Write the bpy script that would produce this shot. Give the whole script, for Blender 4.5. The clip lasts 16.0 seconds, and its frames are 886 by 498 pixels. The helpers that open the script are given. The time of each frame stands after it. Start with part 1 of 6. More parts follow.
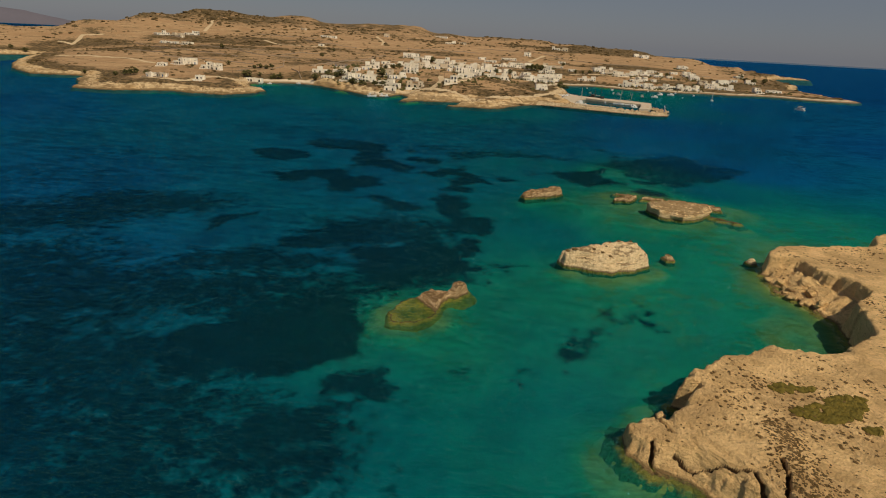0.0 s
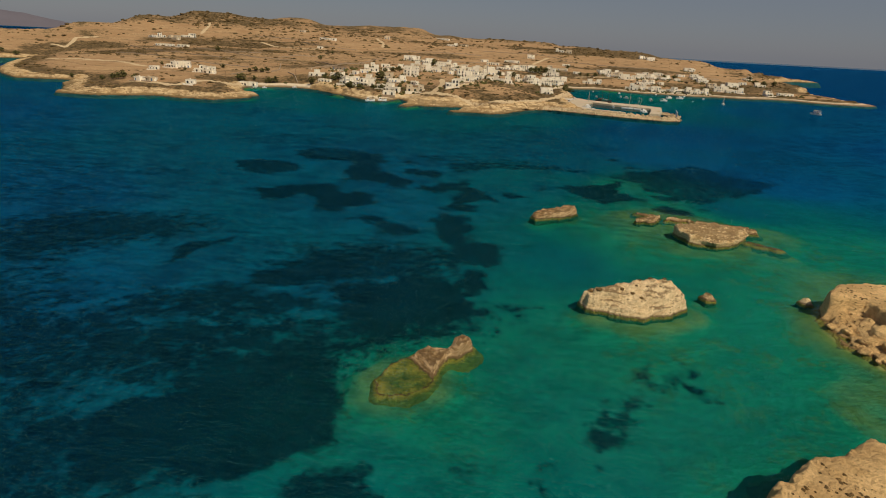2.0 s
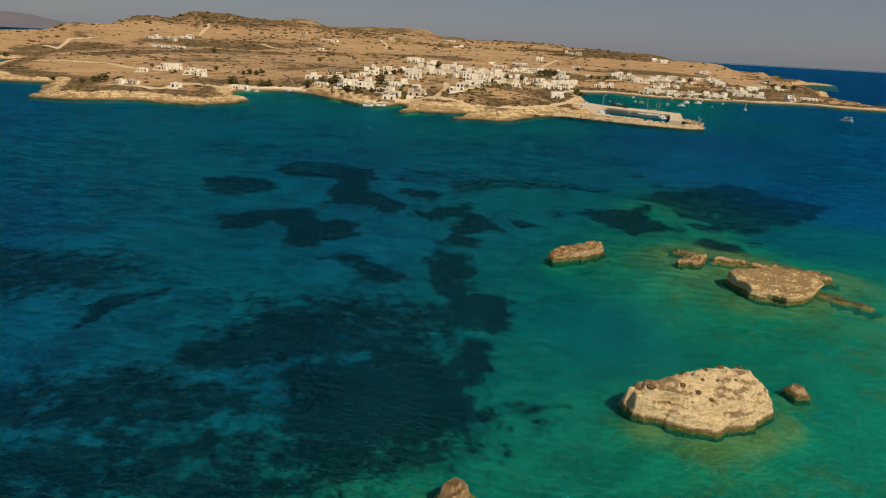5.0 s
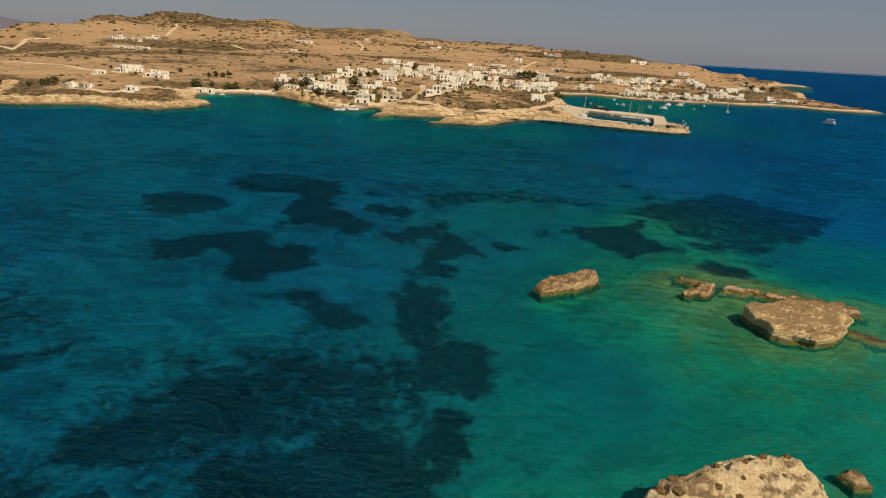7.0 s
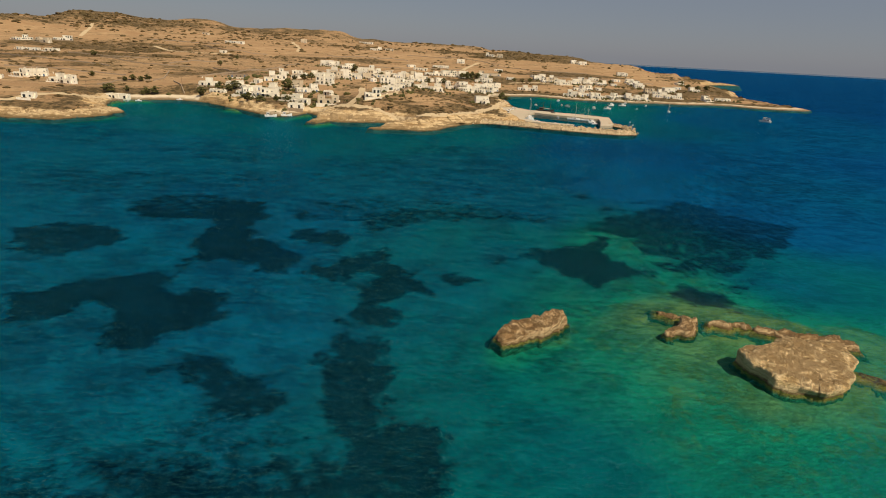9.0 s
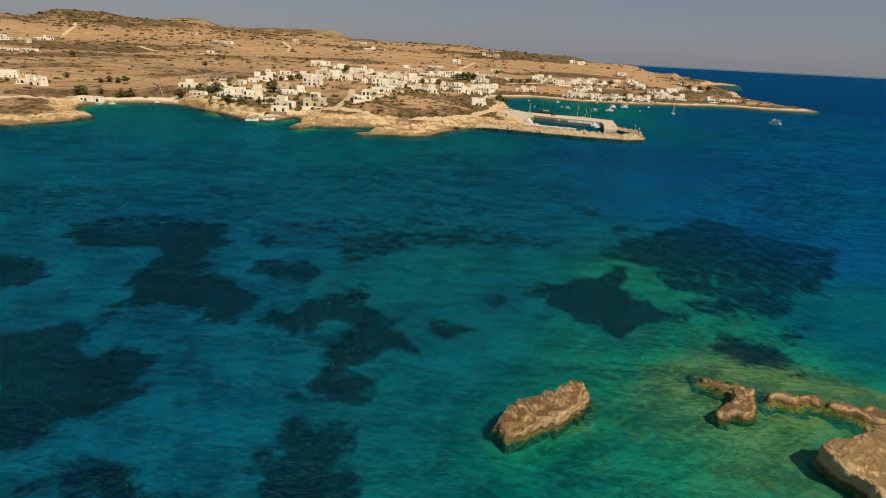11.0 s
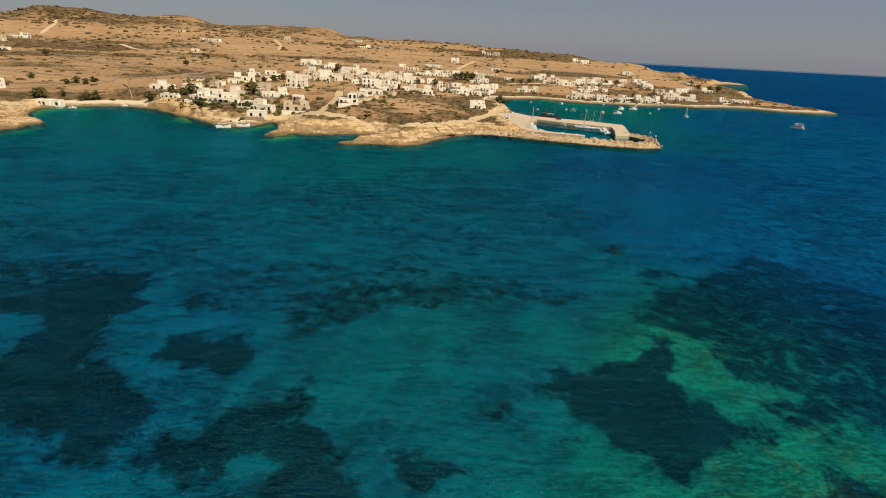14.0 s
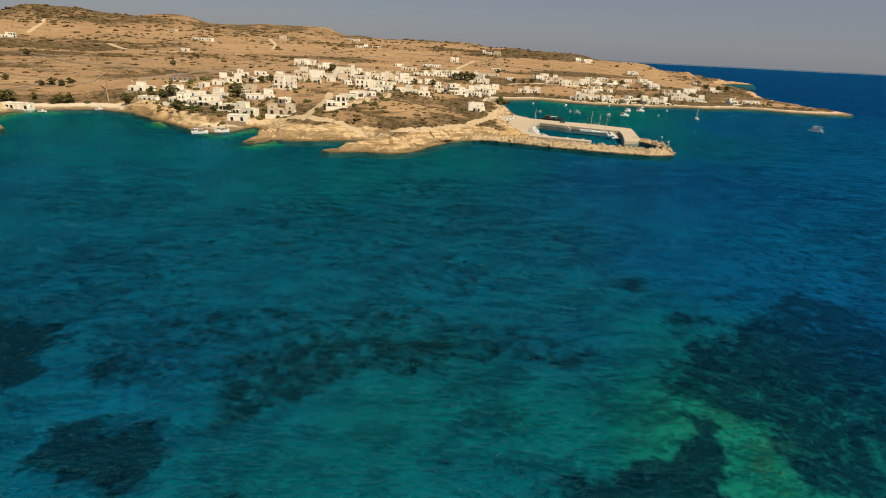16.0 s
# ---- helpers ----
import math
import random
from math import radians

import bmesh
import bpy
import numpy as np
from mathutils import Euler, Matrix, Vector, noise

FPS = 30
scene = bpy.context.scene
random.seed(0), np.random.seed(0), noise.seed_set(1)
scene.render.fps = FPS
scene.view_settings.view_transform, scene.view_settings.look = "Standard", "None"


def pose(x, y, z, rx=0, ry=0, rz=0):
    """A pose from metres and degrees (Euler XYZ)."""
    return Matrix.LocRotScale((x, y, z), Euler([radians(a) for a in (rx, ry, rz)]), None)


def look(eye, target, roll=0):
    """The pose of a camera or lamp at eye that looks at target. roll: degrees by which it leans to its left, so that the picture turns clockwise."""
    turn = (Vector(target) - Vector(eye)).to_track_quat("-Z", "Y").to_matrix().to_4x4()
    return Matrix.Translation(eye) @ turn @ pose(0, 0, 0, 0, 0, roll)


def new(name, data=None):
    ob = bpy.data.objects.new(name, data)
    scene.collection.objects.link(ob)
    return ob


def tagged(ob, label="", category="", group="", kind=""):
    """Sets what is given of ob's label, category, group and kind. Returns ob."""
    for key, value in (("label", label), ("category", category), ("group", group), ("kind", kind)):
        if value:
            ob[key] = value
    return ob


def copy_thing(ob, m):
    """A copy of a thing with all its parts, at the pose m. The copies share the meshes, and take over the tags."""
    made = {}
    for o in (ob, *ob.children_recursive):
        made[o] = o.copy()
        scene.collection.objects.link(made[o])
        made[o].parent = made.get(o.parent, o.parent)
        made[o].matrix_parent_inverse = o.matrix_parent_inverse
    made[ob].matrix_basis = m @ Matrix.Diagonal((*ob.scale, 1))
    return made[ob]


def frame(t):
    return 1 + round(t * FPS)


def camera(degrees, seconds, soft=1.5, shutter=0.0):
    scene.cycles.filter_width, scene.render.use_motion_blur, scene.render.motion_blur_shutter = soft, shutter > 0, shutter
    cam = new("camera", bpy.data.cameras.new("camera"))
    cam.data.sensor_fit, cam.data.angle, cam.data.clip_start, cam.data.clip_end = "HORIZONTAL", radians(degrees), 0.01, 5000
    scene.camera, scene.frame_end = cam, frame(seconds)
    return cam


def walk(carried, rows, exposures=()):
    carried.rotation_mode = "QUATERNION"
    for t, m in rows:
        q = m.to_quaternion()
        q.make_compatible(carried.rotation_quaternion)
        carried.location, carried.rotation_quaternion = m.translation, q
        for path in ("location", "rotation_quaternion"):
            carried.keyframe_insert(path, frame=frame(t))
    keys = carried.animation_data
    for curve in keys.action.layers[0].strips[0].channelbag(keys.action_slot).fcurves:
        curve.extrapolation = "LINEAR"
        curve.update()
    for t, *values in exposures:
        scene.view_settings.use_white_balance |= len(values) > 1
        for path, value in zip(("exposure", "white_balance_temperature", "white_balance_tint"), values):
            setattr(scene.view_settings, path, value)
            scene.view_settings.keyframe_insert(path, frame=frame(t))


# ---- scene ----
cam = camera(80.4, 16.0, soft=1.0)
PATH = [
    (0, (4.21, -5.18, 54.67), (19.31, 86.34, 17.31), 3.2),
    (0.5, (5.06, 0.05, 54.65), (20.01, 91.62, 17.34), 3.1),
    (1, (5.91, 5.70, 54.68), (20.71, 97.34, 17.49), 3.1),
    (1.5, (7.02, 11.76, 54.62), (21.72, 103.41, 17.42), 3.1),
    (2, (8.03, 18.07, 54.52), (22.78, 109.77, 17.47), 3.1),
    (2.5, (9.12, 24.40, 54.38), (23.62, 116.14, 17.33), 3.1),
    (3, (10.35, 30.44, 54.29), (24.60, 122.24, 17.28), 3.1),
    (3.5, (11.80, 36.47, 54.14), (25.85, 128.34, 17.23), 3.1),
    (4, (13.23, 42.40, 53.90), (27.19, 134.30, 17.04), 3.1),
    (6.5, (20.00, 69.60, 53.14), (33.25, 161.69, 16.49), 3.2),
    (7, (21.60, 75.33, 52.92), (38.76, 166.90, 16.57), 3.2),
    (7.5, (23.00, 80.56, 52.87), (40.41, 172.10, 16.56), 3.2),
    (8, (24.43, 86.10, 53.07), (42.08, 177.61, 16.81), 3.3),
    (8.5, (26.55, 92.69, 52.93), (52.20, 182.49, 17.18), 3.2),
    (9, (28.21, 98.96, 52.76), (54.72, 188.53, 17.05), 3.1),
    (11.5, (39.82, 130.50, 52.12), (66.92, 219.91, 16.47), 3.0),
    (12, (42.17, 136.68, 52.45), (69.23, 226.06, 16.68), 3.0),
    (12.5, (44.44, 143.03, 52.35), (71.53, 232.37, 16.50), 3.0),
    (13, (46.63, 149.38, 52.21), (73.73, 238.72, 16.37), 3.0),
    (13.5, (49.37, 155.32, 52.41), (76.37, 244.63, 16.41), 3.0),
    (14, (51.72, 161.45, 52.38), (78.73, 250.77, 16.42), 3.0),
    (14.5, (54.87, 167.81, 52.12), (81.77, 257.16, 16.16), 3.0),
    (15, (56.96, 173.43, 52.25), (83.92, 262.70, 16.14), 3.0),
    (15.5, (59.31, 179.63, 52.31), (86.16, 268.96, 16.27), 3.0),
    (16, (62.75, 185.89, 52.11), (89.41, 275.27, 16.05), 2.9),
]
walk(cam, [(t, look(e, g, r)) for t, e, g, r in PATH],
     exposures=[(0, -0.31), (4, -0.04), (9, 0.14), (16, 0.27)])

# ---- world and sun ----
SUN_DIR = Vector((0.32, -0.60, 0.92)).normalized()
world = bpy.data.worlds.new("world")
scene.world = world
world.use_nodes = True
_wn = world.node_tree
_sky = _wn.nodes.new("ShaderNodeTexSky")
_sky.sky_type = "NISHITA"
_sky.sun_disc = False
_sky.sun_elevation = math.asin(SUN_DIR.z)
_sky.sun_rotation = math.atan2(SUN_DIR.x, SUN_DIR.y)
_sky.altitude = 50
_sky.air_density, _sky.dust_density, _sky.ozone_density = 1.0, 0.5, 1.5
_bg = _wn.nodes["Background"]
_bg.inputs[1].default_value = 0.06
_haze = _wn.nodes.new("ShaderNodeMix")
_haze.data_type = "RGBA"
_haze.inputs[0].default_value = 0.72
_haze.inputs[7].default_value = (2.75, 2.95, 3.75, 1)
_wn.links.new(_sky.outputs[0], _haze.inputs[6])
_wn.links.new(_haze.outputs[2], _bg.inputs[0])
sun_data = bpy.data.lights.new("sun", "SUN")
sun_data.energy, sun_data.angle, sun_data.color = 4.5, radians(0.5), (1.0, 0.87, 0.66)
sun = new("sun", sun_data)
sun.matrix_world = look(SUN_DIR * 300, (0, 0, 0))

# ---- materials ----
class Mat:
    """A node material under construction."""

    def __init__(self, name, rough=0.8, metal=0.0):
        self.m = bpy.data.materials.new(name)
        self.m.use_nodes = True
        self.t = self.m.node_tree
        self.b = self.t.nodes["Principled BSDF"]
        self.b.inputs["Roughness"].default_value = rough
        self.b.inputs["Metallic"].default_value = metal
        self.pos = self.node("ShaderNodeNewGeometry").outputs["Position"]
        self.obj = None

    def node(self, kind, **kw):
        n = self.t.nodes.new(kind)
        for k, v in kw.items():
            setattr(n, k, v)
        return n

    def put(self, value, socket):
        if hasattr(value, "is_output"):
            self.t.links.new(value, socket)
        elif isinstance(value, (tuple, list)) and len(value) == 3 and socket.type == "RGBA":
            socket.default_value = (*value, 1)
        else:
            socket.default_value = value

    def local(self):
        if self.obj is None:
            self.obj = self.node("ShaderNodeTexCoord").outputs["Object"]
        return self.obj

    def scaled(self, vec, s):
        n = self.node("ShaderNodeVectorMath", operation="MULTIPLY")
        self.put(vec, n.inputs[0])
        n.inputs[1].default_value = s
        return n.outputs[0]

    def noise(self, vec, scale, detail=4.0, rough=0.55, dist=0.0):
        n = self.node("ShaderNodeTexNoise")
        self.put(vec, n.inputs["Vector"])
        n.inputs["Scale"].default_value = scale
        n.inputs["Detail"].default_value = detail
        n.inputs["Roughness"].default_value = rough
        n.inputs["Distortion"].default_value = dist
        return n.outputs["Fac"]

    def voronoi(self, vec, scale, feature="F1", out="Distance"):
        n = self.node("ShaderNodeTexVoronoi", feature=feature)
        self.put(vec, n.inputs["Vector"])
        n.inputs["Scale"].default_value = scale
        return n.outputs[out]

    def math(self, op, a, b=0.0, clamp=False):
        n = self.node("ShaderNodeMath", operation=op, use_clamp=clamp)
        self.put(a, n.inputs[0])
        self.put(b, n.inputs[1])
        return n.outputs[0]

    def step(self, v, lo, hi):
        n = self.node("ShaderNodeMapRange", interpolation_type="SMOOTHSTEP")
        self.put(v, n.inputs[0])
        n.inputs[1].default_value, n.inputs[2].default_value = lo, hi
        return n.outputs[0]

    def mix(self, f, a, b, blend="MIX"):
        n = self.node("ShaderNodeMix", data_type="RGBA", blend_type=blend)
        self.put(f, n.inputs[0])
        self.put(a, n.inputs[6])
        self.put(b, n.inputs[7])
        return n.outputs[2]

    def ramp(self, v, stops):
        n = self.node("ShaderNodeValToRGB")
        self.put(v, n.inputs[0])
        e = n.color_ramp.elements
        while len(e) < len(stops):
            e.new(0.5)
        for el, (p, c) in zip(e, stops):
            el.position, el.color = p, (*c, 1)
        return n.outputs[0]

    def attr(self, name):
        return self.node("ShaderNodeAttribute", attribute_name=name).outputs["Fac"]

    def axis(self, vec, i):
        n = self.node("ShaderNodeSeparateXYZ")
        self.put(vec, n.inputs[0])
        return n.outputs[i]

    def random(self):
        return self.node("ShaderNodeObjectInfo").outputs["Random"]

    def island(self):
        return self.node("ShaderNodeNewGeometry").outputs["Random Per Island"]

    def bump(self, h, strength=0.5, dist=0.1):
        n = self.node("ShaderNodeBump")
        n.inputs["Strength"].default_value = strength
        n.inputs["Distance"].default_value = dist
        self.put(h, n.inputs["Height"])
        self.put(n.outputs[0], self.b.inputs["Normal"])
        return n.outputs[0]

    def color(self, c):
        self.put(c, self.b.inputs["Base Color"])
        return self

    def done(self):
        return self.m


def plain(name, c, rough=0.7, metal=0.0, vary=0.12, scale=1.5):
    """A simple surface: one colour with soft stains and fine grain."""
    k = Mat(name, rough, metal)
    v = k.local()
    f = k.noise(v, scale, 5)
    g = k.noise(v, scale * 14, 3)
    dark = tuple(x * (1 - vary * 2) for x in c)
    light = tuple(min(1, x * (1 + vary)) for x in c)
    k.color(k.mix(k.math("ADD", k.math("MULTIPLY", f, 0.7), k.math("MULTIPLY", g, 0.3)), dark, light))
    k.bump(g, 0.25, 0.02)
    return k.done()


def sea_material():
    """Clear rippled water: sky in the wave faces, the bed through it."""
    k = Mat("sea_water", 0.12)
    turn = k.node("ShaderNodeVectorRotate", rotation_type="Z_AXIS")
    k.put(k.pos, turn.inputs["Vector"])
    turn.inputs["Angle"].default_value = radians(16)
    v = turn.outputs[0]
    big = k.noise(k.scaled(v, (0.085, 0.24, 0)), 1.0, 4, 0.6, 0.6)
    mid = k.noise(k.scaled(v, (0.42, 0.90, 0)), 1.0, 3, 0.6, 0.7)
    fine = k.noise(k.scaled(v, (1.1, 2.0, 0)), 1.0, 3, 0.6, 0.8)
    gust = k.step(k.noise(k.pos, 0.012, 3), 0.35, 0.65)
    h = k.math("ADD", k.math("MULTIPLY", mid, 0.8), k.math("ADD", k.math("MULTIPLY", fine, 0.5), big))
    n = k.bump(h, 1.0, 1.5)
    out = k.t.nodes["Material Output"]
    clear = k.node("ShaderNodeBsdfTransparent")
    # light and dark of the wave faces, put into the tint of the clear water
    ripple_shade = k.math("ADD", k.math("MULTIPLY", k.step(mid, 0.45, 0.56), 0.50), k.math("MULTIPLY", k.step(fine, 0.45, 0.56), 0.48))
    ripple_shade = k.math("ADD", ripple_shade, k.math("MULTIPLY", k.step(big, 0.45, 0.56), 0.55))
    ripple_shade = k.step(ripple_shade, 0.42, 1.15)
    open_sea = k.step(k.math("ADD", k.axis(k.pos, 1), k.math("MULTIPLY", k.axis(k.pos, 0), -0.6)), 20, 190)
    ripple_shade = k.math("MULTIPLY", ripple_shade, k.math("MULTIPLY", k.math("ADD", 0.6, k.math("MULTIPLY", gust, 0.4)), k.math("ADD", 0.40, k.math("MULTIPLY", open_sea, 0.72))))
    k.put(k.mix(ripple_shade, (1.0, 1.0, 1.0), (0.30, 0.46, 0.52)), clear.inputs[0])
    gloss = k.node("ShaderNodeBsdfGlossy")
    gloss.inputs["Roughness"].default_value = 0.08
    gloss.inputs["Color"].default_value = (0.10, 0.62, 1, 1)
    k.t.links.new(n, gloss.inputs["Normal"])
    fr = k.node("ShaderNodeFresnel")
    fr.inputs[0].default_value = 1.33
    k.t.links.new(n, fr.inputs["Normal"])
    mx = k.node("ShaderNodeMixShader")
    k.t.links.new(k.math("MULTIPLY", fr.outputs[0], 0.52), mx.inputs[0])
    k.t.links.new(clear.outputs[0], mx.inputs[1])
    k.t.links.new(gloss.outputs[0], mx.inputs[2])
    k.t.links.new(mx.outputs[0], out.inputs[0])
    return k.done()


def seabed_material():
    """Sand, weed and seagrass coloured as seen through water of a given depth (attributes depth in metres, grass 0 to
    1).
    """
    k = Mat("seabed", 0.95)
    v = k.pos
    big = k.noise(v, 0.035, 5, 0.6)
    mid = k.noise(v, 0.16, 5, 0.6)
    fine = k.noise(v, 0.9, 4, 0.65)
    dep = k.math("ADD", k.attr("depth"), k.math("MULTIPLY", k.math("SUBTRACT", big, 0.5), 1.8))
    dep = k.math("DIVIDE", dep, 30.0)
    # the water's dimming and blue tint with depth is put into the sand colour
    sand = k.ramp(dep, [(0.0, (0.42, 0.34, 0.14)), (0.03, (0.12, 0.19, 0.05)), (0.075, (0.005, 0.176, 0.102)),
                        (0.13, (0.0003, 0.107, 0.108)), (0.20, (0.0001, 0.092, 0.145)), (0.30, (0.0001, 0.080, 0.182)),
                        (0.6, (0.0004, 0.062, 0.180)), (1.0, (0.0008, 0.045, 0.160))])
    sand = k.mix(1.0, sand, (1.22, 1.24, 1.24), "MULTIPLY")
    mott = k.math("ADD", k.math("MULTIPLY", mid, 0.6), k.math("MULTIPLY", fine, 0.4))
    sand = k.mix(k.math("MULTIPLY", k.step(mott, 0.40, 0.70), 0.5), sand, k.mix(1.0, sand, (0.55, 0.62, 0.62), "MULTIPLY"))
    reefy = k.math("MULTIPLY", k.step(mott, 0.50, 0.60), k.step(dep, 0.11, 0.07))
    veil = k.math("ADD", k.math("MULTIPLY", k.noise(k.scaled(v, (0.7, 1.2, 1)), 0.055, 4, 0.6, 0.8), 0.6), k.math("MULTIPLY", k.noise(v, 0.42, 4, 0.7), 0.4))
    veil = k.math("MULTIPLY", k.step(veil, 0.44, 0.60), k.math("MULTIPLY", k.step(dep, 0.12, 0.20), 0.85))
    sand = k.mix(veil, sand, k.mix(1.0, sand, (0.66, 0.62, 0.70), "MULTIPLY"))
    sand = k.mix(k.math("MULTIPLY", reefy, 0.5), sand, k.mix(fine, (0.02, 0.11, 0.03), (0.09, 0.20, 0.055)))
    grass = k.math("ADD", k.attr("grass"), k.math("MULTIPLY", k.math("SUBTRACT", k.math("ADD", k.math("MULTIPLY", k.noise(v, 0.30, 6, 0.68, 0.4), 0.75), k.math("MULTIPLY", fine, 0.25)), 0.5), 2.7))
    # weed colour carries the same dimming by depth
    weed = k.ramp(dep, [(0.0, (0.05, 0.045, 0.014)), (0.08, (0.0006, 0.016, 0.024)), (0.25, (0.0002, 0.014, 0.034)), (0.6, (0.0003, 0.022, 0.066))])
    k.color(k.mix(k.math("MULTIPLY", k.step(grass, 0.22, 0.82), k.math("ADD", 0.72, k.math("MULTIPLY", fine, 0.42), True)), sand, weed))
    k.b.inputs["Specular IOR Level"].default_value = 0.0
    k.bump(mott, 0.6, 0.4)
    return k.done()


def rock_material(name, light, dark, stain, lichen=0.8, crackle=0.25, bedding=2.0, algae=(0.36, 0.33, 0.07), cover=0.0, sunk=(0.009, 0.20, 0.11)):
    """Layered limestone: pale faces, fine cracks, brown lichen on level tops, dark and algae-stained at the waterline."""
    k = Mat(name, 0.9)
    v = k.pos
    tilt = k.node("ShaderNodeVectorRotate", rotation_type="EULER_XYZ")
    k.put(v, tilt.inputs["Vector"])
    tilt.inputs["Rotation"].default_value = (radians(-14), radians(17), 0)
    lay = k.noise(k.scaled(tilt.outputs[0], (0.16 if bedding > 1 else 0.4, 0.16 if bedding > 1 else 0.4, bedding)), 1.0, 6, 0.65, 0.8)
    big = k.noise(v, 0.13, 5, 0.6)
    fine = k.noise(v, 1.7, 6, 0.7)
    grit = k.noise(v, 6.0, 4, 0.7)
    crack = k.voronoi(k.scaled(k.mix(0.12, v, k.node("ShaderNodeTexNoise").outputs["Color"]), (0.55, 0.55, 1.5)), 0.7, "DISTANCE_TO_EDGE")
    c = k.mix(k.step(lay, 0.36, 0.62), dark, light)
    c = k.mix(k.math("MULTIPLY", k.step(big, 0.52, 0.70), 0.55), c, k.mix(0.5, c, stain))
    c = k.mix(k.math("MULTIPLY", k.step(fine, 0.53, 0.66), 0.42), c, k.mix(1.0, c, (0.45, 0.37, 0.29), "MULTIPLY"))
    c = k.mix(k.math("MULTIPLY", k.step(crack, 0.03, 0.0), crackle), c, k.mix(1.0, c, (0.40, 0.34, 0.28), "MULTIPLY"))
    c = k.mix(k.math("MULTIPLY", k.step(grit, 0.54, 0.72), 0.3), c, k.mix(1.0, c, (0.60, 0.55, 0.50), "MULTIPLY"))
    nz = k.axis(k.node("ShaderNodeNewGeometry").outputs["Normal"], 2)
    top = k.math("MULTIPLY", k.step(nz, 0.72, 0.97), k.step(k.math("ADD", big, k.math("MULTIPLY", fine, 0.5)), 0.66 - cover * 0.16, 0.80 - cover * 0.16))
    c = k.mix(k.math("MULTIPLY", top, lichen), c, stain)
    # shade inside the headland's cracks, painted as dark brown
    c = k.mix(k.step(k.math("ADD", k.attr("crack_shade"), k.math("MULTIPLY", k.math("SUBTRACT", fine, 0.5), 0.6)), 0.35, 0.7), c, (0.085, 0.048, 0.022))
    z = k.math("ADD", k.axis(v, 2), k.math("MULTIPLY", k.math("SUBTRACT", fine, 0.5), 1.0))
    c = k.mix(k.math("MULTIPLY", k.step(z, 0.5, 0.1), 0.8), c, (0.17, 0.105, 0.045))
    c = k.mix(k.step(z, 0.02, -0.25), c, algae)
    # sunk: the water's green tint painted on rock below the surface, with algae on the reef
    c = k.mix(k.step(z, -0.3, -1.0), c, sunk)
    k.color(c)
    h = k.math("ADD", k.math("MULTIPLY", lay, 1.4), k.math("ADD", fine, k.math("MULTIPLY", grit, 0.35)))
    h = k.math("ADD", h, k.math("MULTIPLY", k.step(crack, 0.0, 0.06), crackle * 0.5))
    k.bump(h, 1.0 if bedding > 1 else 0.8, 0.8 if bedding > 1 else 0.65)
    k.b.inputs["Specular IOR Level"].default_value = 0.15
    return k.done()


